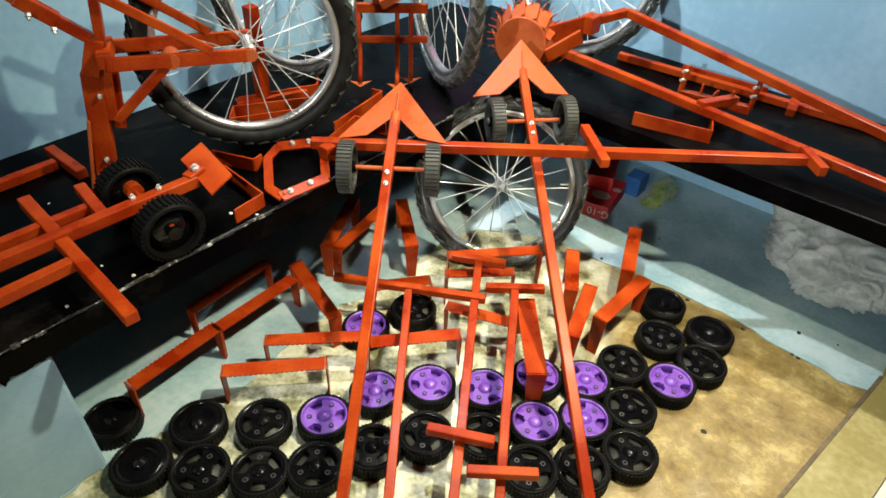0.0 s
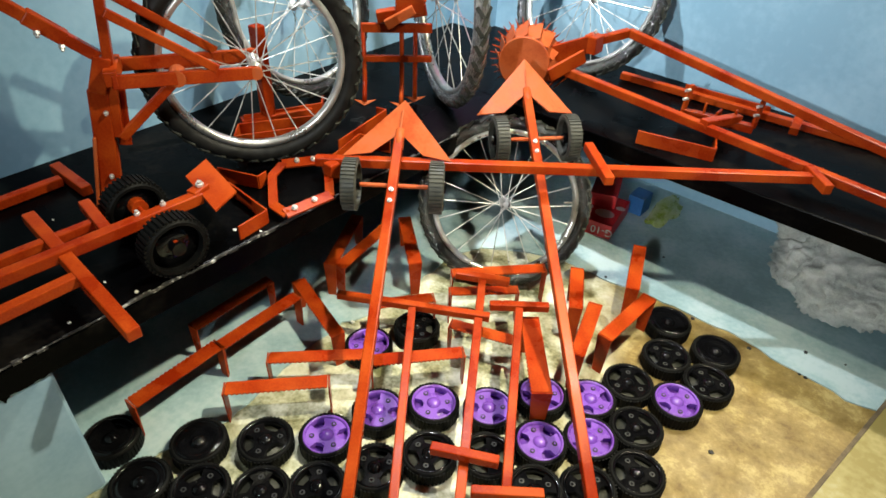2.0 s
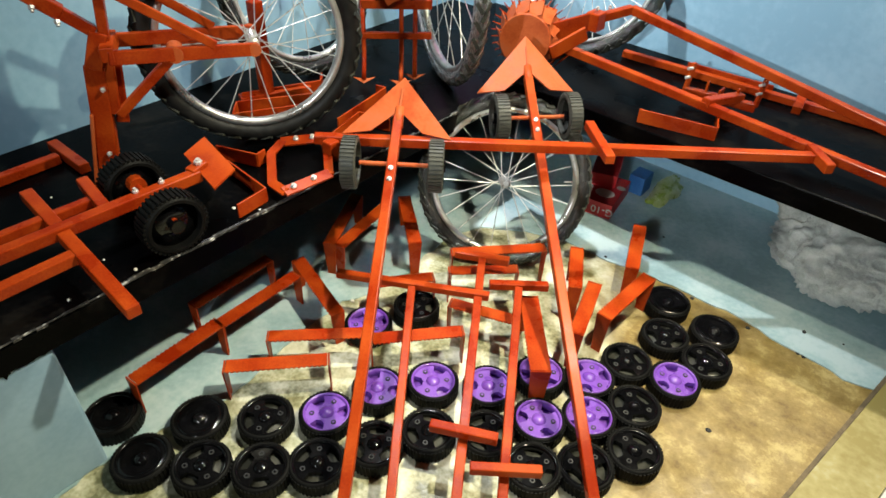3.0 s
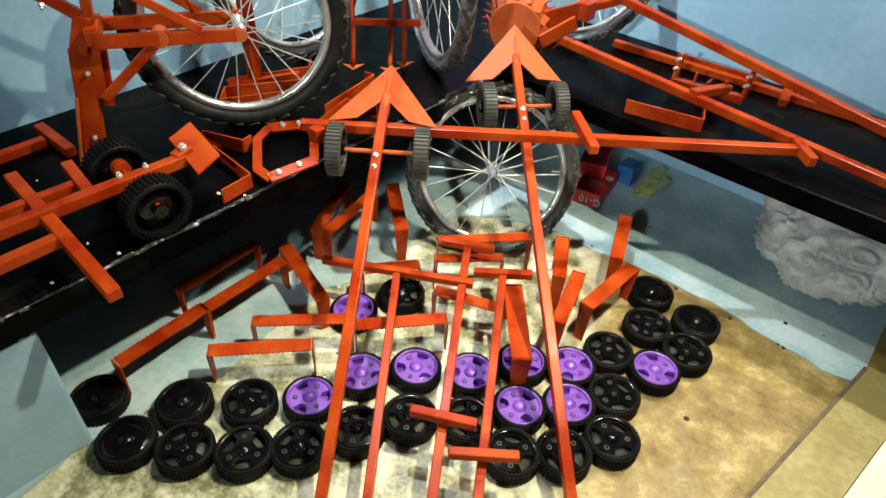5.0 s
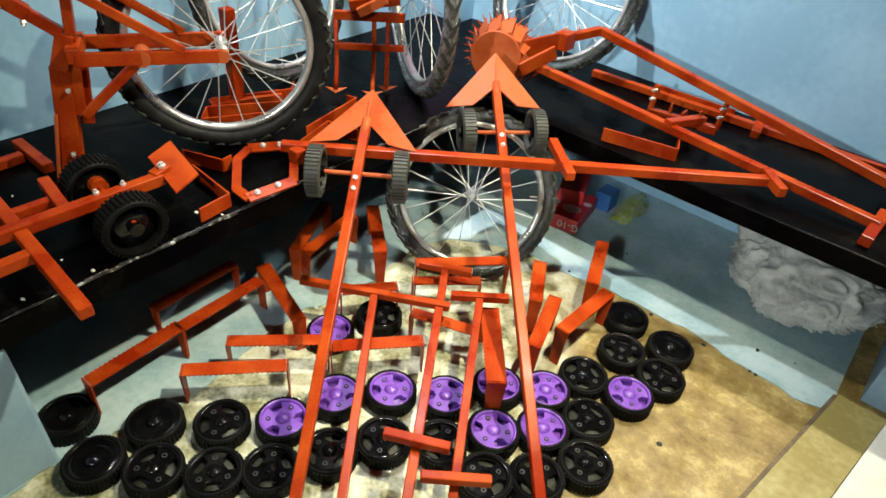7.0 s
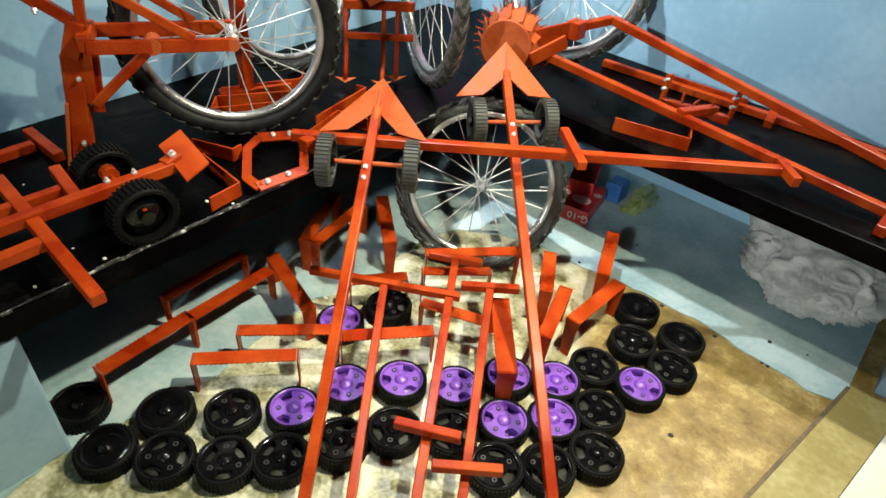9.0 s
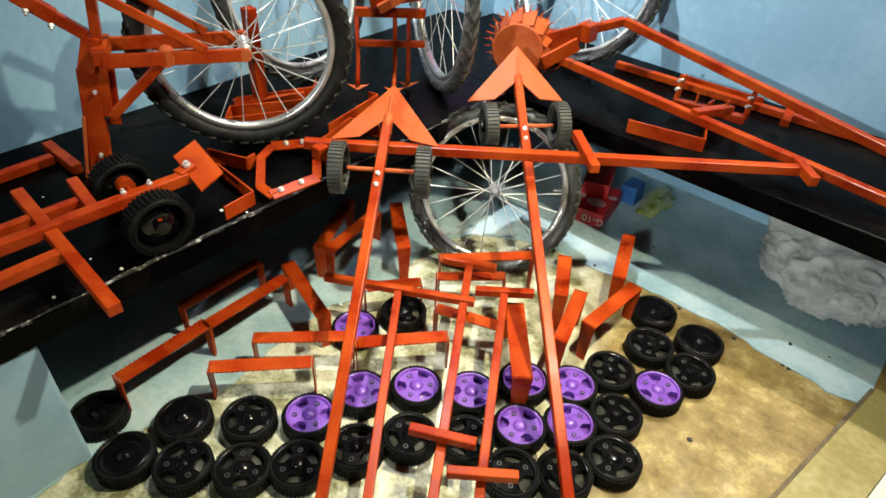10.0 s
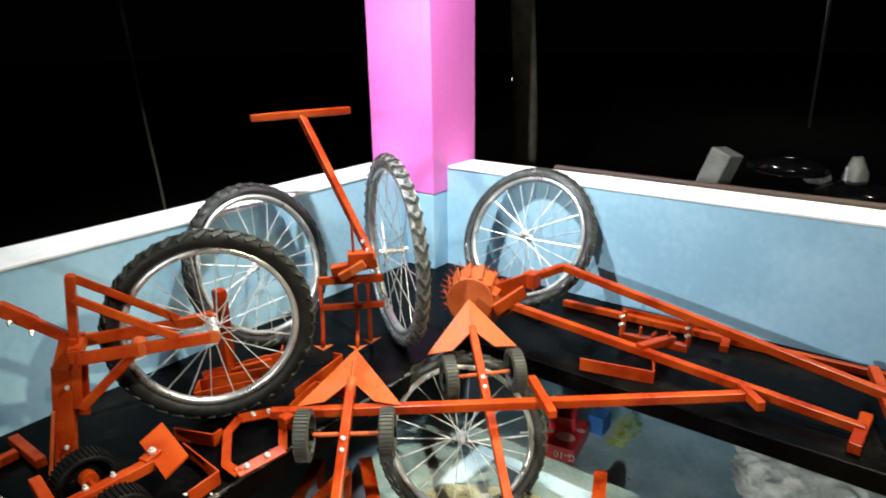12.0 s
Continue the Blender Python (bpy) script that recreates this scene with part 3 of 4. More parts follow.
# ---- push hoes with a V sweep and two small wheels ----
def upright_wheel(centre, axis, R, parent, label, tread=PLASTIC_TREAD, H=0.05):
    """A small plastic wheel, standing, as pieces of its tool."""
    ax = Vector(axis).normalized()
    m = Matrix.Translation(centre) @ ax.to_track_quat("Z", "Y").to_matrix().to_4x4()

    def put(bm):
        bmesh.ops.transform(bm, matrix=m @ Matrix.Translation((0, 0, -H / 2)), verts=bm.verts)
        return bm

    w = part("wheel", put(lathe([(R - 0.006, 0.0), (R, 0.005), (R, H - 0.006), (R - 0.007, H), (R - 0.014, H), (R - 0.014, 0.0)], 44, True, "Z")), tread, parent, label)
    bm = bmesh.new()
    for k in range(40):
        a = 2 * math.pi * k / 40
        d = Vector((math.cos(a), math.sin(a), 0))
        add_beam(bm, d * R + Vector((0, 0, 0.003)), d * R + Vector((0, 0, H - 0.003)), 0.006, 0.006, d, 0)
    tagged(part("ribbing", put(bm), tread, w), kind="stuff")
    part("disc", put(lathe([(0.0, H * 0.75), (R * 0.3, H * 0.72), (R - 0.013, H * 0.6), (R - 0.013, H * 0.35), (0.0, H * 0.3)], 36, False, "Z")), PLASTIC_BLACK, w, "", True)
    part("hub", put(rod((0, 0, 0), (0, 0, H + 0.004), 0.016, 16)), PLASTIC_BLACK, w)


def v_hoe(tip, left, right, neck, axle, end, wl, wr):
    tip, left, right, neck, axle, end, wl, wr = [Vector(p) for p in (tip, left, right, neck, axle, end, wl, wr)]
    t = thing("push_hoe", (axle.x, axle.y, axle.z - 0.07), "orange-red push hoe with V-shaped sweep and two small dusty wheels", "hoe", "V-sweep push hoes")
    ridge = tip.lerp(neck, 0.88) + Vector((0, 0, 0.008))
    notch_l = tip + (left - tip) * 0.47 + (ridge - tip) * 0.8
    notch_r = tip + (right - tip) * 0.47 + (ridge - tip) * 0.8
    sweep = part("sweep", prism([tip, left, notch_l, ridge], 0.005), PAINT_MATT, t, "matt orange sheet-steel V sweep")
    part("wing", prism([tip, ridge, notch_r, right], 0.005), PAINT_MATT, sweep)
    part("weld", beam(tip.lerp(ridge, 0.35) + Vector((0, 0, 0.003)), ridge + Vector((0, 0, 0.002)), 0.006, 0.006), PAINT_MATT, sweep)
    part("socket", rod(ridge.lerp(tip, 0.12) + Vector((0, 0, -0.002)), neck + (end - neck).normalized() * 0.03, 0.012, 14, 0.015), PAINT_MATT, t, "", True)
    d = (end - neck).normalized()
    part("handle", beam(neck + Vector((0, 0, 0.004)), end + d * 0.18, 0.026), PAINT, t, "long square steel tube handle")
    part("axle", rod(wl, wr, 0.006, 10), PAINT_MATT, t)
    up = (Vector((0, 0, 1)) - d * d.z).normalized()
    for k in (0.09, 0.135):
        p = neck + d * (axle - neck).length * (0.55 + k * 4)
        bolt(p + up * 0.014, up, t, 0.007)
    ax = (wr - wl).normalized()
    for p in (wl, wr):
        upright_wheel(p, ax, 0.069, t, "small dusty grey-black plastic wheel", DUST_AND_SHEEN_GREY, 0.042)
    return t


v_hoe((0.720, -1.188, 0.66), (0.663, -1.382, 0.54), (0.905, -1.198, 0.54), (0.760, -1.255, 0.575), (0.86, -1.387, 0.50), (1.232, -1.917, 0.12), (0.741, -1.424, 0.50), (0.92, -1.279, 0.50))
v_hoe((0.775, -0.684, 0.66), (0.770, -0.915, 0.54), (0.979, -0.690, 0.54), (0.859, -0.776, 0.575), (0.99, -0.92, 0.52), (1.635, -1.557, 0.12), (0.889, -0.953, 0.51), (1.034, -0.789, 0.51))


# ---- long bar with a six-sided frame, lying from bench to bench ----
def long_bar():
    z = 0.525
    t = thing("bar_hoe", (1.1, -1.0, z - 0.02), "orange-red long bar hoe with bolted six-sided frame across the benches", "hoe")
    part("shaft", beam((0.61, -1.433, z), (1.68, -0.535, z), 0.027), PAINT, t)
    part("grip", beam((1.645, -0.505, z + 0.005), (1.725, -0.59, z + 0.005), 0.026, 0.03), PAINT, t)
    part("crossbar", beam((1.138, -0.868, z + 0.026), (1.282, -1.002, z + 0.026), 0.026), PAINT, t)
    # bolted frame: flat strips on edge, pointed at one end
    hexa = [(0.740, -1.498), (0.725, -1.630), (0.672, -1.628), (0.552, -1.540), (0.522, -1.480), (0.585, -1.385), (0.655, -1.428)]
    tilt = Vector((0.25, -0.35, 0.9)).normalized()
    for k in range(7):
        a, b = Vector((*hexa[k], 0.497)), Vector((*hexa[(k + 1) % 7], 0.497))
        ext = (b - a).normalized() * 0.003
        part("frame_bar", beam(a - ext, b + ext, 0.03 if k in (0, 4) else 0.024, 0.007, tilt + Vector((0, 0, 0.02 * (k % 2))), 0.001), PAINT, t)
    for p, q, f in ((0, 1, 0.35), (0, 1, 0.8), (4, 5, 0.35), (4, 5, 0.75)):
        c = Vector((*hexa[p], 0.502)).lerp(Vector((*hexa[q], 0.502)), f)
        bolt(c, tilt, t, 0.008)
    part("clamp", box((0.648, -1.44, 0.475), (0.682, -1.405, 0.535), 0.004), PAINT, t)
    part("clamp_screw", rod((0.650, -1.425, 0.515), (0.618, -1.402, 0.515), 0.006, 8), PAINT, t)


long_bar()


# ---- wheel hoe: fork, post and handle round the large wheel on the bench ----
def wheel_hoe():
    t = thing("wheel_hoe", (0.33, -1.9, SLAB_TOP), "orange-red wheel hoe frame with fork, toothed post and long handle", "hoe")
    ax = Vector((0.856, -0.517, 0)) * 0.062
    hub = Vector((0.437, -1.47, 0.762))
    post = Vector((0.358, -1.80, 0.80))
    part("post", beam((0.336, -1.884, 0.47), (0.348, -1.842, 0.775), 0.046, 0.012, (0.8, -0.5, 0)), PAINT, t)
    part("post_flange", beam((0.330, -1.852, 0.50), (0.338, -1.812, 0.775), 0.010, 0.04, (0.8, -0.5, 0)), PAINT, t)
    part("rear_plate", beam((0.348, -1.815, 0.62), (0.352, -1.795, 0.77), 0.03, 0.006, (0.8, -0.5, 0)), PAINT, t)
    part("post_cheek", beam((0.314, -1.91, 0.47), (0.328, -1.872, 0.66), 0.008, 0.042, (0.8, -0.5, 0)), PAINT_MATT, t, "worn flat steel strip")
    part("block", beam((0.346, -1.842, 0.77), (0.356, -1.812, 0.85), 0.038, 0.044, (0.8, -0.5, 0)), PAINT, t)
    part("mast", beam((0.350, -1.824, 0.65), (0.366, -1.785, 1.005), 0.022, 0.03, (0.8, -0.5, 0)), PAINT, t)
    for s in (1, -1):
        off = ax * s
        part("fork_arm", beam(post + off * 0.9 + Vector((0, 0, 0.005)), hub + off * 1.05, 0.012, 0.034), PAINT, t)
        part("stay", beam(Vector((0.372, -1.785, 0.985 if s < 0 else 0.955)) + off * 0.5, hub + off * 1.05 + (post - hub) * 0.28 + Vector((0, 0, 0.018)), 0.012, 0.022), PAINT, t)
        part("axle_plate", rod(hub + off * 0.95, hub + off * 1.2, 0.017, 12), PAINT_MATT, t)
    part("bridge", beam(post + ax * 0.95 + Vector((0, 0, 0.012)), post - ax * 0.95 + Vector((0, 0, 0.012)), 0.03, 0.036), PAINT, t)
    part("brace", beam((0.360, -1.824, 0.646), (0.434, -1.687, 0.782), 0.014, 0.024), PAINT, t)
    part("brace_pivot", rod((0.405, -1.668, 0.785), (0.448, -1.694, 0.785), 0.02, 16), PAINT_MATT, t)
    part("handle", beam((0.352, -1.82, 0.85), (0.20, -2.22, 1.234), 0.026), PAINT, t)
    part("sleeve", beam((0.333, -1.87, 0.898), (0.31, -1.93, 0.956), 0.032), PAINT, t)
    for y, z in ((-1.885, 0.895), (-1.925, 0.935)):
        bolt((0.34, y, z - 0.01), (0.6, -0.3, -0.8), t, 0.007)
    for z in (0.555, 0.72):
        bolt((0.346 + (z - 0.47) * 0.06, -1.886 + (z - 0.47) * 0.17, z), (0.85, -0.5, 0), t, 0.006)


wheel_hoe()


# ---- lying weeder on the bench: bars, plate, two small wheels ----
def lying_weeder():
    z = 0.565
    t = thing("weeder", (0.6, -1.95, SLAB_TOP), "orange-red weeder with scraper plate and two black wheels on the bench", "weeder")
    part("shaft", beam((0.565, -2.75, z), (0.607, -1.78, z), 0.028), PAINT, t)
    part("scraper", prism([(0.479, -1.681, 0.577), (0.661, -1.717, 0.575), (0.694, -1.797, 0.573), (0.514, -1.762, 0.575)], 0.005), PAINT, t, "flat orange scraper plate")
    part("plate_lug", beam((0.60, -1.80, z + 0.012), (0.592, -1.755, z + 0.018), 0.03, 0.012), PAINT, t)
    bolt((0.596, -1.772, z + 0.024), (0.1, 0, 1), t, 0.01)
    part("crossbar", beam((0.409, -2.09, z), (0.902, -2.114, z - 0.02), 0.028), PAINT, t)
    part("side_bar", beam((0.505, -2.75, z - 0.005), (0.528, -2.0, z - 0.005), 0.022), PAINT, t)
    part("side_stub", beam((0.445, -1.982, z), (0.585, -2.0, z), 0.026), PAINT, t)
    part("lower_bar", beam((0.68, -2.75, z - 0.012), (0.679, -2.115, z - 0.012), 0.026), PAINT, t)
    part("axle", rod((0.48, -1.895, 0.553), (0.72, -1.915, 0.553), 0.007, 10), PAINT, t)
    part("axle_boss", rod((0.50, -1.895, 0.553), (0.535, -1.898, 0.553), 0.02, 14), PAINT, t)
    for p in ((0.592, -1.93), (0.598, -1.87)):
        bolt((p[0], p[1], z + 0.014), (0, 0, 1), t, 0.007)
    return t


WEEDER = lying_weeder()


upright_wheel((0.50, -1.897, 0.543), (1, -0.08, 0), 0.071, WEEDER, "small black plastic wheel")
upright_wheel((0.70, -1.914, 0.543), (1, -0.08, 0), 0.071, WEEDER, "small black plastic wheel")

t = thing("tool_handle", (0.2, -2.0, SLAB_TOP), "orange-red T-shaped tube handle lying on the bench", "handle")
part("shaft", beam((0.165, -2.7, 0.485), (0.155, -1.93, 0.485), 0.026), PAINT, t)
part("grip", beam((0.075, -1.91, 0.485), (0.255, -1.908, 0.485), 0.028), PAINT, t)


# ---- bent strips and frames lying on the bench ----
def strip(name, pts, z, high, label, thick=0.005, mat=PAINT, group="bent steel strips"):
    t = thing(name, (pts[0][0], pts[0][1], z), label, "bracket", group)
    for a, b in zip(pts, pts[1:]):
        part("flat_bar", beam((*a, z + high / 2), (*b, z + high / 2), thick, high, (0, 0, 1), 0.001), mat, t)
    return t


strip("bent_bracket", [(0.515, -1.652), (0.694, -1.664), (0.704, -1.755)], SLAB_TOP + 0.001, 0.04, "orange-red bent flat bracket lying on the bench edge")
strip("bent_bracket", [(0.43, -1.628), (0.546, -1.581), (0.54, -1.55)], SLAB_TOP + 0.001, 0.04, "red flat bracket standing on edge behind the scraper plate")
strip("bent_bracket", [(0.317, -1.494), (0.433, -1.275), (0.39, -1.22), (0.26, -1.44), (0.317, -1.494)], SLAB_TOP + 0.001, 0.045, "red bent flat frame lying on the bench under the wheel")
strip("bent_bracket", [(0.23, -1.40), (0.33, -1.17), (0.29, -1.13)], SLAB_TOP + 0.001, 0.05, "red flat bracket lying on the bench under the wheel")
strip("bent_bracket", [(0.555, -1.30), (0.505, -1.05), (0.47, -1.06)], SLAB_TOP + 0.001, 0.045, "red bent flat bracket behind the hoe sweep")
strip("bent_bracket", [(0.60, -1.36), (0.56, -1.22), (0.66, -1.19)], SLAB_TOP + 0.001, 0.04, "orange-red bent bracket behind the hoe sweep")
strip("bent_bracket", [(1.17, -0.60), (1.40, -0.545), (1.36, -0.44)], SLAB_TOP + 0.001, 0.045, "red bent flat bracket lying on the bench")
u = thing("upright_lug", (0.262, -1.33, SLAB_TOP), "red square tube standing on the bench behind the wheel", "post")
part("tube", beam((0.262, -1.33, SLAB_TOP), (0.262, -1.33, 0.79), 0.035), PAINT, u)
part("foot", beam((0.23, -1.41, SLAB_TOP + 0.022), (0.31, -1.2, SLAB_TOP + 0.022), 0.04), PAINT, u)
part("side_bar", beam((0.14, -1.62, 0.70), (0.245, -1.33, 0.70), 0.03), PAINT, u)


# ---- three-tine cultivator with a T handle beside the upright wheel ----
def cultivator():
    t = thing("cultivator", (0.42, -0.9, SLAB_TOP), "orange-red three-tine hand cultivator with sweeps and tall T handle", "cultivator")
    c, d = Vector((0.41, -0.905, 0)), Vector((0.71, 0.70, 0))
    n = Vector((0.66, -0.75, 0))
    for z, h in ((0.722, 0.03), (0.62, 0.022)):
        part("crossbar", beam(c - d * 0.11 + Vector((0, 0, z)), c + d * 0.12 + Vector((0, 0, z)), 0.016, h), PAINT, t)
    for k, o in ((-0.105, 0.0), (0.02, 0.02), (0.065, -0.03)):
        p = c + d * k
        pts = [p + Vector((0, 0, 0.735)), p + Vector((0, 0, 0.60)), p + n * 0.012 + Vector((0, 0, 0.54)), p + n * (0.045 + o) + Vector((0, 0, 0.485))]
        curve = [pts[0], pts[1], pts[1].lerp(pts[2], 0.5), pts[2], pts[2].lerp(pts[3], 0.5) + n * 0.004, pts[3]]
        ti = part("tine", sweep(curve, 0.008), PAINT, t, "", True)
        q = pts[-1]
        part("sweep", prism([q + n * 0.012 + Vector((0, 0, -0.008)), q + d * 0.038 - n * 0.02, q + Vector((0, 0, 0.003)), q - d * 0.038 - n * 0.02], 0.004), PAINT_MATT, ti, "pale orange sweep foot")
    part("toolbar", beam(c - d * 0.06 + Vector((0, 0, 0.757)), c + d * 0.10 + Vector((0, 0, 0.785)), 0.04, 0.035), PAINT, t)
    part("clamp", beam(c + d * 0.0 + Vector((0, 0, 0.80)), c + d * 0.09 + Vector((0, 0, 0.80)), 0.05, 0.05), PAINT, t)
    part("hook", beam(c - d * 0.03 + n * 0.03 + Vector((0, 0, 0.74)), c + d * 0.06 + n * 0.03 + Vector((0, 0, 0.79)), 0.02, 0.03), PAINT_MATT, t)
    top = Vector((0.07, -0.775, 1.262))
    foot = Vector((0.475, -0.85, 0.80))
    part("handle", beam(foot, top, 0.026), PAINT, t)
    part("grip", beam(top - Vector((0.70, 0.71, 0.0)) * 0.185 + Vector((0, 0, -0.002)), top + Vector((0.70, 0.71, 0.0)) * 0.185 + Vector((0, 0, 0.018)), 0.026), PAINT, t)
    part("brace", rod(c + d * 0.02 + Vector((0, 0, 0.80)), c + d * 0.02 + Vector((0, 0, 0.95)), 0.005), PAINT, t)
    e = (top - foot).normalized()
    for k in (0.04, 0.075):
        bolt(foot + e * k + n * 0.014, n, t, 0.008)


cultivator()


# ---- spiked rotor with long bent handle on the other bench ----
def rotor_weeder():
    t = thing("rotary_weeder", (0.75, -0.55, SLAB_TOP), "orange-red rotary weeder with spiked drum and long bent handle", "weeder")
    ax = Vector((0.42, -0.90, 0.12)).normalized()
    m = ax.to_track_quat("Z", "Y").to_matrix().to_4x4()
    m.translation = Vector((0.70, -0.56, 0.60))

    def put(bm):
        bmesh.ops.transform(bm, matrix=m, verts=bm.verts)
        return bm

    drum = part("drum", put(lathe([(0.0, 0.04), (0.085, 0.04), (0.088, 0.036), (0.088, -0.07), (0.0, -0.07)], 36, False, "Z")), PAINT_MATT, t, "matt orange drum")
    for k in range(14):
        a = 2 * math.pi * k / 14
        d, tg = Vector((math.cos(a), math.sin(a), 0)), Vector((-math.sin(a), math.cos(a), 0))
        bl = bmesh.new()
        p = d * 0.083
        add_beam(bl, p + Vector((0, 0, 0.03)), p + d * 0.028 + tg * 0.012 + Vector((0, 0, -0.075)), 0.05, 0.003, d + tg * 0.5, 0)
        part("vane", put(bl), PAINT_MATT, drum)
    for k in range(34):
        a = 2 * math.pi * k / 34
        d = Vector((math.cos(a), math.sin(a), 0))
        part("spike", put(rod(d * 0.085 + Vector((0, 0, -0.062)), d * 0.138 + Vector((0, 0, -0.068)), 0.0055, 5, 0.001)), PAINT, drum)
    part("arm", beam((0.755, -0.50, 0.62), (0.865, -0.40, 0.665), 0.012, 0.06), PAINT, t)
    part("arm", beam((0.80, -0.56, 0.575), (0.86, -0.44, 0.63), 0.012, 0.05), PAINT, t)
    part("head", box((0.835, -0.42, 0.63), (0.885, -0.36, 0.69), 0.004), PAINT, t)
    bend = Vector((0.925, -0.262, 0.685))
    part("neck", beam((0.855, -0.40, 0.665), bend, 0.028), PAINT, t)
    part("handle", beam(bend, (2.06, -0.36, 0.545), 0.028), PAINT, t, "long square steel tube handle")
    part("grip", beam((1.955, -0.17, 0.535), (2.045, -0.52, 0.535), 0.03), PAINT, t)
    part("stub", beam((1.535, -0.235, 0.555), (1.545, -0.30, 0.535), 0.028), PAINT, t)
    for p in ((0.862, -0.395, 0.70), (0.885, -0.35, 0.70)):
        bolt(p, (0.2, -0.3, 0.9), t, 0.007)


rotor_weeder()

t = thing("fork_hoe", (1.4, -0.47, SLAB_TOP), "orange-red long bar with bolted U fork lying on the bench", "hoe")
part("shaft", beam((0.79, -0.445, 0.56), (1.97, -0.492, 0.50), 0.028), PAINT, t)
part("grip", beam((1.967, -0.40, 0.49), (1.957, -0.592, 0.49), 0.032), PAINT, t)
part("fork_bar", beam((1.205, -0.345, 0.505), (1.43, -0.302, 0.505), 0.022, 0.03), PAINT, t)
part("crossbar", beam((1.375, -0.30, 0.525), (1.322, -0.478, 0.548), 0.03, 0.026), PAINT, t)
for p in ((1.208, -0.345), (1.427, -0.303)):
    pr = part("prong", beam((*p, 0.505), (p[0] + 0.003, p[1] + 0.012, 0.60), 0.012, 0.02), PAINT, t)
    for z in (0.555, 0.585):
        part("nut", rod((p[0] - 0.004, p[1] - 0.016, z), (p[0] + 0.004, p[1] + 0.002, z), 0.0055, 6), STEEL, pr, "bright zinc nut")
for s in (0.30, 0.5, 0.72):
    p = Vector((1.205, -0.345, 0.53)).lerp(Vector((1.43, -0.302, 0.53)), s)
    part("lug", beam(p + Vector((0, 0, -0.015)), p + Vector((0, 0, 0.025 if s != 0.5 else 0.01)), 0.012 if s != 0.5 else 0.04, 0.008), PAINT, t)
for x in (0.82, 0.84):
    part("finger", rod((x - 0.02, -0.44, 0.555), (x - 0.06, -0.50 + (x - 0.82), 0.50), 0.005, 6, 0.002), PAINT, t)

t = thing("tool_handle", (1.4, -0.1, SLAB_TOP), "orange-red long tube lying along the half wall", "handle")
part("shaft", beam((0.88, -0.15, 0.485), (2.15, -0.075, 0.485), 0.026), PAINT, t)
part("flat", beam((1.12, -0.118, 0.495), (1.42, -0.10, 0.495), 0.006, 0.035), PAINT, t)


# ---- things on the floor under the bench ----
def carton():
    b = thing("carton", (1.01, -0.41, 0.004), "flat red printed cardboard carton, upside down under the bench", "carton")
    m = Matrix.Translation((1.03, -0.405, 0.0045)) @ Matrix.Rotation(radians(9), 4, "Z")
    sx, sy, sz = 0.15, 0.21, 0.062
    bm = box((-sx / 2, -sy / 2, 0), (sx / 2, sy / 2, sz), 0.002)
    bmesh.ops.transform(bm, matrix=m, verts=bm.verts)
    part("box", bm, CARD_RED, b)
    for (cx, cy), r in (((0.02, -0.035), 0.038), ((0.062, 0.03), 0.018), ((-0.055, -0.02), 0.024)):
        bm = lathe([(0.0, 0.0008), (r, 0.0008), (r, 0.0), (0.0, 0.0)], 18, False, "Z")
        bmesh.ops.transform(bm, matrix=m @ Matrix.Translation((cx, cy, sz + 0.0005)) @ Matrix.Diagonal((1, 0.75, 1, 1)), verts=bm.verts)
        part("printed_patch", bm, CARD_WHITE, b, "pale printed patch")
    bm = box((-sx / 2 + 0.004, -sy / 2 - 0.002, 0.012), (-sx / 2 + 0.04, -sy / 2 - 0.0005, 0.052))
    bmesh.ops.transform(bm, matrix=m, verts=bm.verts)
    part("sticker", bm, CARD_WHITE, b, "white sticker")
    cu = bpy.data.curves.new("lettering", "FONT")
    cu.body, cu.size, cu.extrude, cu.align_x, cu.align_y = "G-10", 0.042, 0.0006, "CENTER", "CENTER"
    tmp = new("lettering", cu)
    me = bpy.data.meshes.new_from_object(tmp.evaluated_get(bpy.context.evaluated_depsgraph_get()))
    bpy.data.objects.remove(tmp)
    me.transform(Matrix.Translation((-1.01, 0.41, -0.004)) @ m @ Matrix.Translation((0.04, -sy / 2 - 0.0015, 0.03)) @ Matrix.Rotation(radians(180), 4, "Y") @ Matrix.Rotation(radians(90), 4, "X"))
    me.materials.append(CARD_WHITE)
    ob = new("lettering", me)
    ob.parent = b
    ob["label"] = "white lettering"


carton()
bm = box((-0.05, -0.085, 0), (0.05, 0.085, 0.055), 0.003)
bmesh.ops.transform(bm, matrix=Matrix.Translation((0.995, -0.325, 0.068)) @ Matrix.Rotation(radians(20), 4, "Z"), verts=bm.verts)
whole("small_box", bm, CARD_RED, "small dull red box lying across the carton", "box")
bm = box((1.07, -0.27, 0.0045), (1.135, -0.19, 0.085), 0.004)
whole("small_box", bm, CARD_BLUE, "small blue cardboard box under the bench", "box")


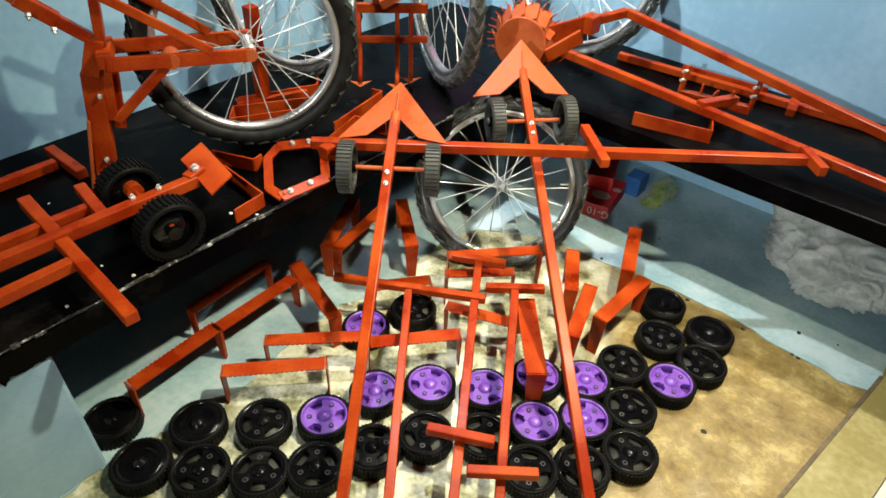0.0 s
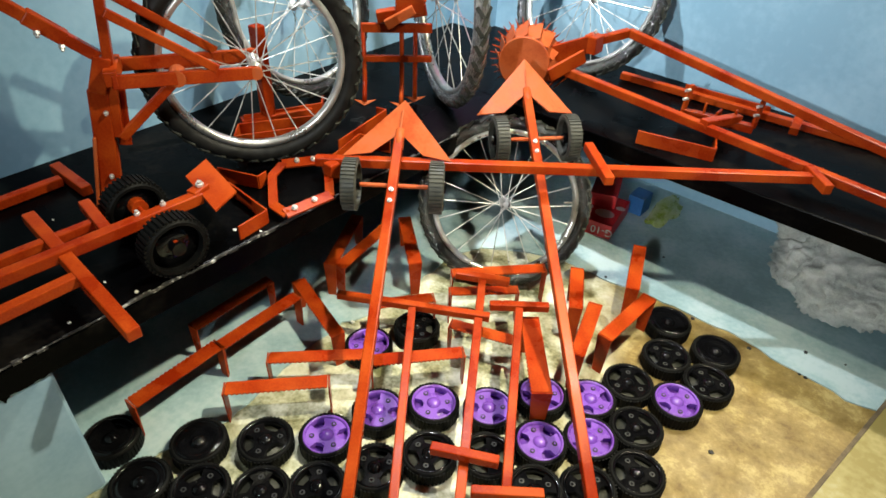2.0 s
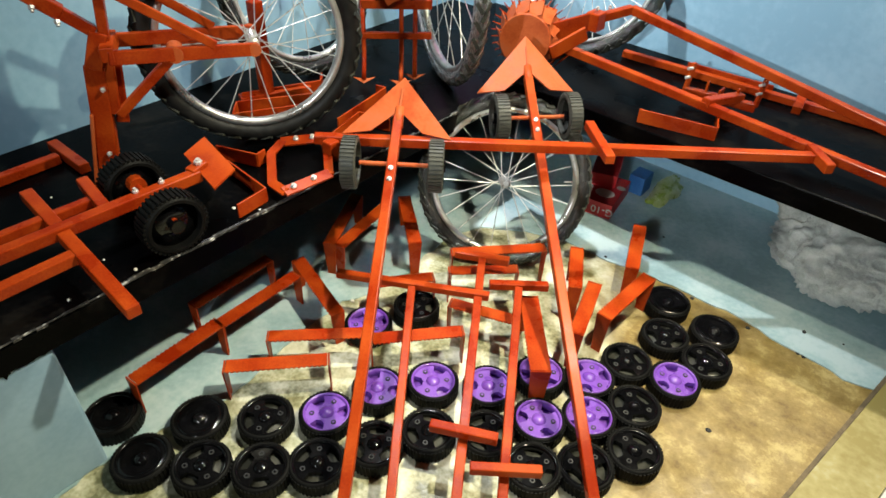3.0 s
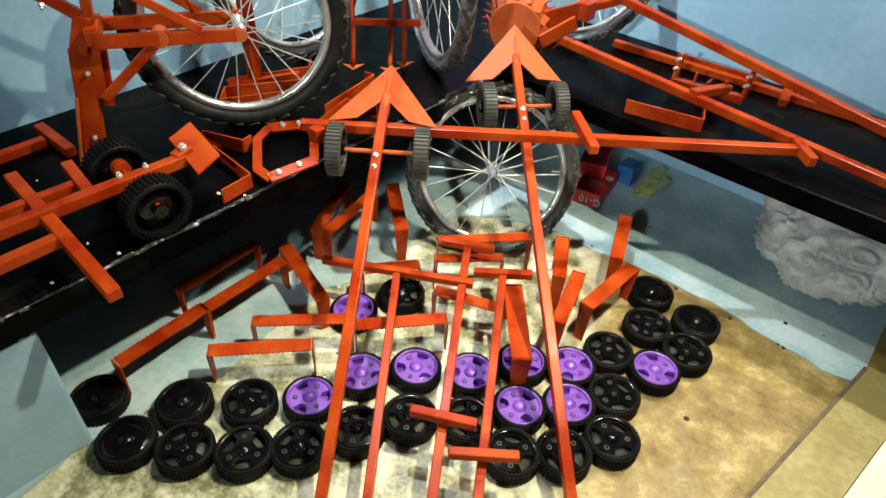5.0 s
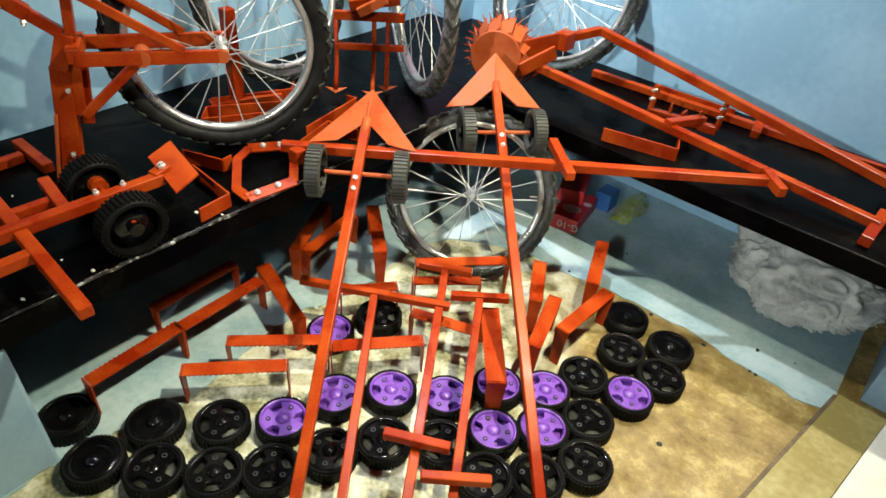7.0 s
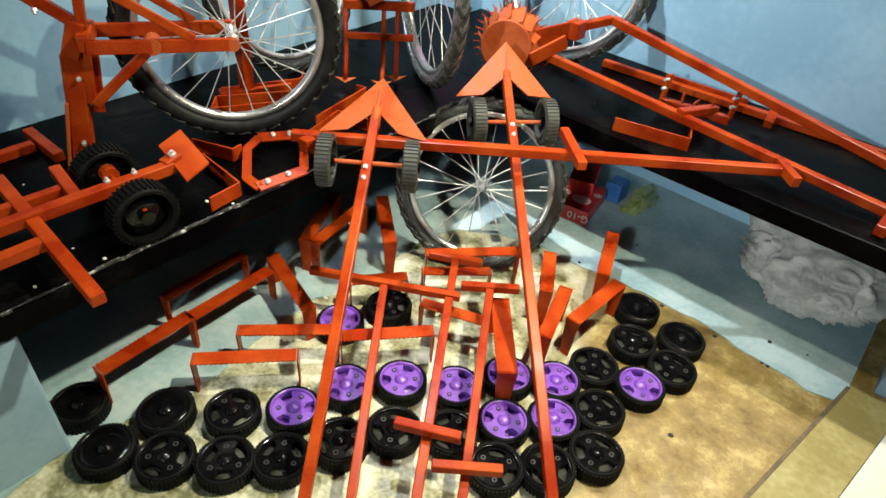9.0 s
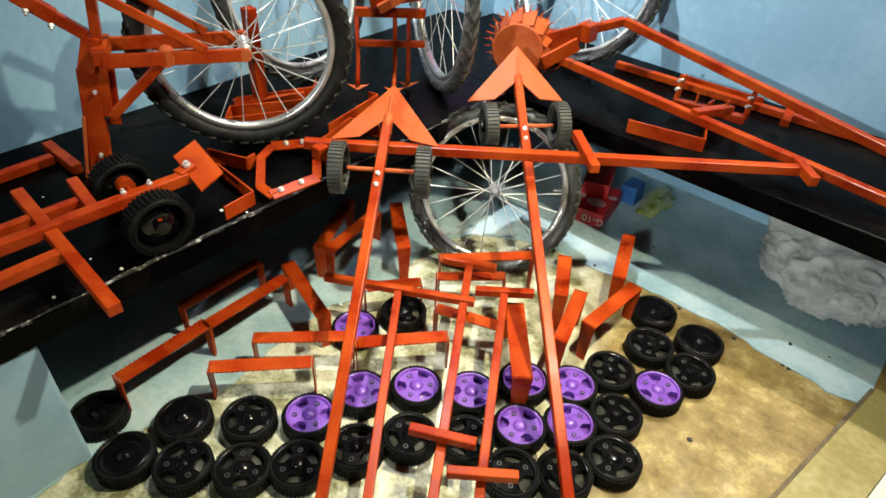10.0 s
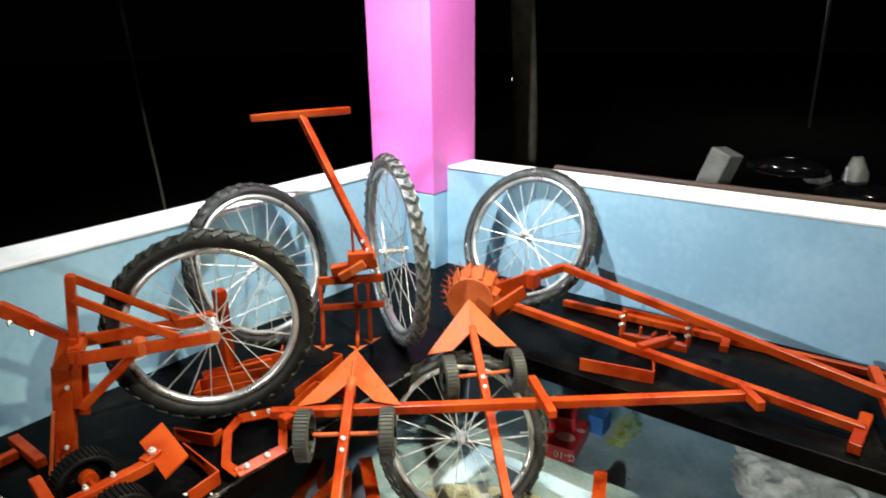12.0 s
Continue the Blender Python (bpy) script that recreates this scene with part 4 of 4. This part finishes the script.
def lump(centre, size, seed, cuts=4, rough=0.25, scale=6.0, flat=True):
    bm = bmesh.new()
    bmesh.ops.create_icosphere(bm, subdivisions=cuts, radius=1)
    for v in bm.verts:
        k = 1 + rough * noise.noise(v.co * 1.7 + Vector((seed, 0, 0))) + 0.35 * rough * noise.noise(v.co * scale + Vector((0, seed, 0)))
        # creases
        k += 0.12 * rough * abs(noise.noise(v.co * scale * 2.3 + Vector((seed, seed, 0))))
        v.co = Vector((v.co.x * size[0] * k, v.co.y * size[1] * k, v.co.z * size[2] * k))
        if flat:
            v.co.z = max(v.co.z, -size[2] * 0.75)
    low = min(v.co.z for v in bm.verts)
    bmesh.ops.translate(bm, verts=bm.verts, vec=(centre[0], centre[1], centre[2] - low))
    return bm


def sack_bag(centre, size, seed, cuts=5):
    """A half-empty sack that has settled: long slack folds and small creases."""
    bm = bmesh.new()
    bmesh.ops.create_icosphere(bm, subdivisions=cuts, radius=1)
    off = Vector((seed, seed * 2, seed * 3))
    for v in bm.verts:
        p = v.co.copy()
        warp = Vector((noise.noise(p * 2.1 + off), noise.noise(p * 2.1 - off), noise.noise(p * 2.1 + off * 3))) * 0.45
        q = p + warp
        fold = 1 - abs(noise.noise(Vector((q.x * 1.3 + q.y, q.y * 3.4 - q.x * 1.5, q.z * 3.4)) + off)) * 2.6
        crease = 1 - abs(noise.noise(q * 5.2 + off * 2)) * 2.4
        k = 0.92 + 0.12 * fold * abs(fold) + 0.06 * crease * abs(crease) + 0.012 * noise.noise(p * 18 + off)
        lift = 1.0 - 0.28 * max(0.0, p.x)
        v.co = Vector((p.x * size[0] * k, p.y * size[1] * k, max(p.z * size[2] * k * lift, -0.62 * size[2])))
    low = min(v.co.z for v in bm.verts)
    bmesh.ops.translate(bm, verts=bm.verts, vec=(centre[0], centre[1], centre[2] - low))
    return bm


sack = thing("sack", (1.85, -0.2, 0.004), "crumpled white woven sack with folded mouth under the bench", "sack")
part("bag", sack_bag((1.872, -0.215, 0.004), (0.25, 0.24, 0.155), 4.0, 6), SACK, sack, "", True)
part("folded_mouth", sack_bag((1.69, -0.17, 0.14), (0.11, 0.13, 0.075), 7.0, 4), SACK, sack, "greyish folded sack mouth", True)
s = lump((1.20, -0.20, 0.004), (0.04, 0.11, 0.035), 9.0, 4, 0.5, 5.0)
whole("plastic_packet", s, FILM_GREEN, "crumpled green and clear plastic packet on the floor", "packet", smooth=True)


def paint_run(y0, z0, w, h, seed):
    """A run of black bench paint on the face of the pier."""
    r = random.Random(seed)
    n = 9
    low = [(y0 + w * k / n, z0 - h * r.uniform(0.25, 1.0)) for k in range(n + 1)]
    pts = [(0.7185, y0, z0), (0.7185, y0 + w, z0)] + [(0.7185, y, z) for y, z in reversed(low)]
    whole("paint_run", prism(pts, 0.002, (1, 0, 0)), SLAB, "ragged black paint run at the top of the pale blue pier", "paint run", "paint runs on the pier")


paint_run(-2.36, 0.4045, 0.05, 0.022, 3)
paint_run(-2.43, 0.4045, 0.055, 0.035, 4)
paint_run(-2.30, 0.4045, 0.06, 0.009, 5)


def crumbs(name, spots, size, mat, label, seed):
    r = random.Random(seed)
    for x, y, z in spots:
        bm = bmesh.new()
        bmesh.ops.create_icosphere(bm, subdivisions=1, radius=1)
        k = size * r.uniform(0.6, 1.3)
        for v in bm.verts:
            v.co = Vector((v.co.x * k * r.uniform(0.8, 1.5), v.co.y * k, v.co.z * k * 0.5)) + Vector((x, y, z + k * 0.3))
        whole(name, bm, mat, label, "debris", label)


# dirt crumbs; those near y = -0.70 draw the shadow line of the paint edge
crumbs("floor_crumb", [(1.32, -0.451, 0.004), (1.967, -0.57, 0.004), (1.86, -0.60, 0.004), (1.60, -1.55, 0.0), (1.78, -1.15, 0.0), (1.22, -0.70, 0.004), (1.873, -0.703, 0.0), (1.89, -0.705, 0.0), (2.045, -0.69, 0.0), (1.535, -0.69, 0.0), (1.72, -0.699, 0.0)], 0.006, SHADE_AND_DIRT, "small dark lump on the floor, dirt and painted paint-edge shade", 21)
crumbs("plaster_chip", [(0.68, -1.86, 0.47), (0.70, -2.02, 0.47), (0.66, -1.74, 0.47), (0.62, -2.05, 0.47), (0.30, -2.02, 0.47), (0.71, -1.70, 0.47), (0.69, -2.16, 0.47)], 0.004, WHITE, "tiny white plaster chip lying on the bench", 22)
crumbs("plaster_chip", [(0.78, -1.72, 0.0), (0.83, -1.66, 0.0), (0.90, -1.50, 0.0), (1.0, -1.35, 0.0), (0.74, -1.45, 0.004), (0.98, -1.72, 0.0), (1.12, -1.20, 0.0), (0.86, -1.20, 0.0)], 0.006, WHITE, "tiny white plaster chip lying on the floor", 23)

# ---- outside in the dark ----
whole("ground", box((-60, -60, -0.45), (60, 60, -0.35)), GROUND, "dark bare earth ground at night", "ground", kind="structure")
t = thing("pipe_rail", (2.4, 0.26, 0.9), "dark rusty brown pipe along the outer edge of the half wall", "pipe")
part("pipe", rod((0.62, 0.225, 0.955), (4.2, 0.225, 0.955), 0.018, 12), PIPE, t)
part("bracket", box((0.8, 0.2, 0.90), (0.83, 0.24, 0.95)), PIPE, t)


def tree(x, y, r, lean, h, label):
    t = thing("tree", (x, y, -0.35), label, "tree")
    bm = bmesh.new()
    prev = None
    for k in range(13):
        f = k / 12
        c = Vector((x + lean * f + 0.05 * math.sin(f * 7), y + 0.04 * math.sin(f * 5 + 1), -0.35 + h * f))
        ring = [bm.verts.new(c + Vector((math.cos(a), math.sin(a), 0)) * r * (1.25 - 0.5 * f) * (1 + 0.12 * noise.noise(Vector((a, f * 6, x))))) for a in [2 * math.pi * j / 14 for j in range(14)]]
        if prev:
            for j in range(14):
                bm.faces.new((prev[j], prev[(j + 1) % 14], ring[(j + 1) % 14], ring[j]))
        prev = ring
    bm.faces.new(prev)
    part("trunk", bm, BARK, t, "", True)
    part("limb", rod((x + lean * 0.8, y, h * 0.75), (x + lean * 0.8 + 0.8, y + 0.3, h * 1.05), r * 0.35, 8, r * 0.15), BARK, t)
    part("limb", rod((x + lean * 0.9, y, h * 0.85), (x + lean * 0.9 - 0.7, y - 0.2, h * 1.15), r * 0.35, 8, r * 0.15), BARK, t)
    return t


tree(-0.60, 1.87, 0.085, 0.08, 5.0, "slim bare grey tree trunk in the dark beyond the half wall")
t = thing("creeper", (-3.1, 0.3, -0.35), "thin pale hanging creeper stem in the dark", "vine")
vp = [Vector((-3.50 + 0.30 * f * f + 0.03 * math.sin(f * 9), 0.36 + 0.1 * math.sin(f * 3), 2.4 - 2.75 * f)) for f in [k / 24 for k in range(25)]]
part("stem", sweep(vp, 0.013), BARK, t, "", True)

t = thing("street_lamp", (-0.095, 12.4, -0.35), "distant street lamp on a thin pale pole, lit", "lamp")
part("pole", rod((-0.095, 12.4, -0.35), (-0.095, 12.4, 2.75), 0.03, 10), GREY_BOX, t)
part("arm", rod((-0.095, 12.4, 2.42), (-0.42, 12.4, 2.36), 0.02, 8), GREY_BOX, t)
part("housing", beam((-0.60, 12.4, 2.34), (-0.24, 12.4, 2.38), 0.16, 0.05, (0, 0, 1), 0.015), GREY_BOX, t)
part("lamp_head", lump((-0.41, 12.39, 2.28), (0.16, 0.09, 0.08), 5.0, 3, 0.08), glow_material("lit_lamp", (0.9, 0.98, 1.0), 14.0), t, "glowing white lamp head", True)

t = thing("distant_lamp", (-4.91, 9.0, -0.35), "pair of tiny white lights far off in the dark", "lamp")
part("pole", rod((-4.91, 9.03, -0.35), (-4.91, 9.03, 0.66), 0.02, 8), GREY_BOX, t)
for x, z in ((-4.975, 0.615), (-4.85, 0.60)):
    part("bulb", lump((x, 9.0, z), (0.035, 0.03, 0.06), x, 2, 0.1), glow_material("lit_bulb", (0.95, 0.97, 1.0), 5.0), t, "tiny glowing bulb", True)


def motorbike():
    t = thing("motorcycle", (1.55, 1.1, -0.35), "dark motorcycle with grey carrier box parked outside in the dark", "motorcycle")
    y = 1.1
    for x in (1.0, 2.25):
        bm = tube_ring(0.25, 0.05, 40, 10)
        bmesh.ops.translate(bm, verts=bm.verts, vec=(x, y, -0.05))
        w = part("wheel", bm, TYRE, t, "", True)
        bm = lathe([(0.21, -0.02), (0.21, 0.02), (0.19, 0.02), (0.19, -0.02)], 32, True)
        bmesh.ops.translate(bm, verts=bm.verts, vec=(x, y, -0.05))
        part("rim", bm, CHROME, w, "", True)
    part("seat", lump((1.42, y + 0.02, 0.86), (0.2, 0.10, 0.05), 3.0, 3, 0.1), PLASTIC_BLACK, t, "black seat", True)
    part("tank", lump((1.74, y, 0.66), (0.22, 0.13, 0.12), 6.0, 4, 0.08), PLASTIC_BLACK, t, "glossy black tank", True)
    part("engine", box((1.45, y - 0.12, 0.02), (1.85, y + 0.12, 0.45), 0.04), GREY_BOX, t)
    part("frame_tube", rod((1.0, y, -0.05), (1.75, y, 0.6), 0.03), PLASTIC_BLACK, t)
    part("front_fork", rod((2.25, y - 0.07, -0.05), (2.02, y - 0.07, 0.75), 0.02), CHROME, t)
    part("handlebar", rod((1.92, y - 0.34, 0.86), (1.92, y + 0.34, 0.86), 0.014), PLASTIC_BLACK, t)
    part("cowl", lump((1.71, y + 0.05, 0.80), (0.05, 0.07, 0.10), 8.0, 3, 0.2), GREY_BOX, t, "pale grey headlamp cowl", True)
    part("stand_rod", rod((1.68, y - 0.0, 0.62), (1.675, y, 0.93), 0.006), STEEL, t)
    part("side_cover", lump((1.555, y + 0.04, 0.83), (0.06, 0.04, 0.045), 2.0, 3, 0.15), CHROME, t, "", True)
    bx = beam((1.145, y, 0.955), (1.07, y, 0.74), 0.118, 0.13, (0.35, 1, 0), 0.008)
    part("carrier_box", bx, GREY_BOX, t, "grey carrier box")
    part("rack", rod((1.05, y, 0.70), (1.4, y, 0.62), 0.012), STEEL, t)


motorbike()
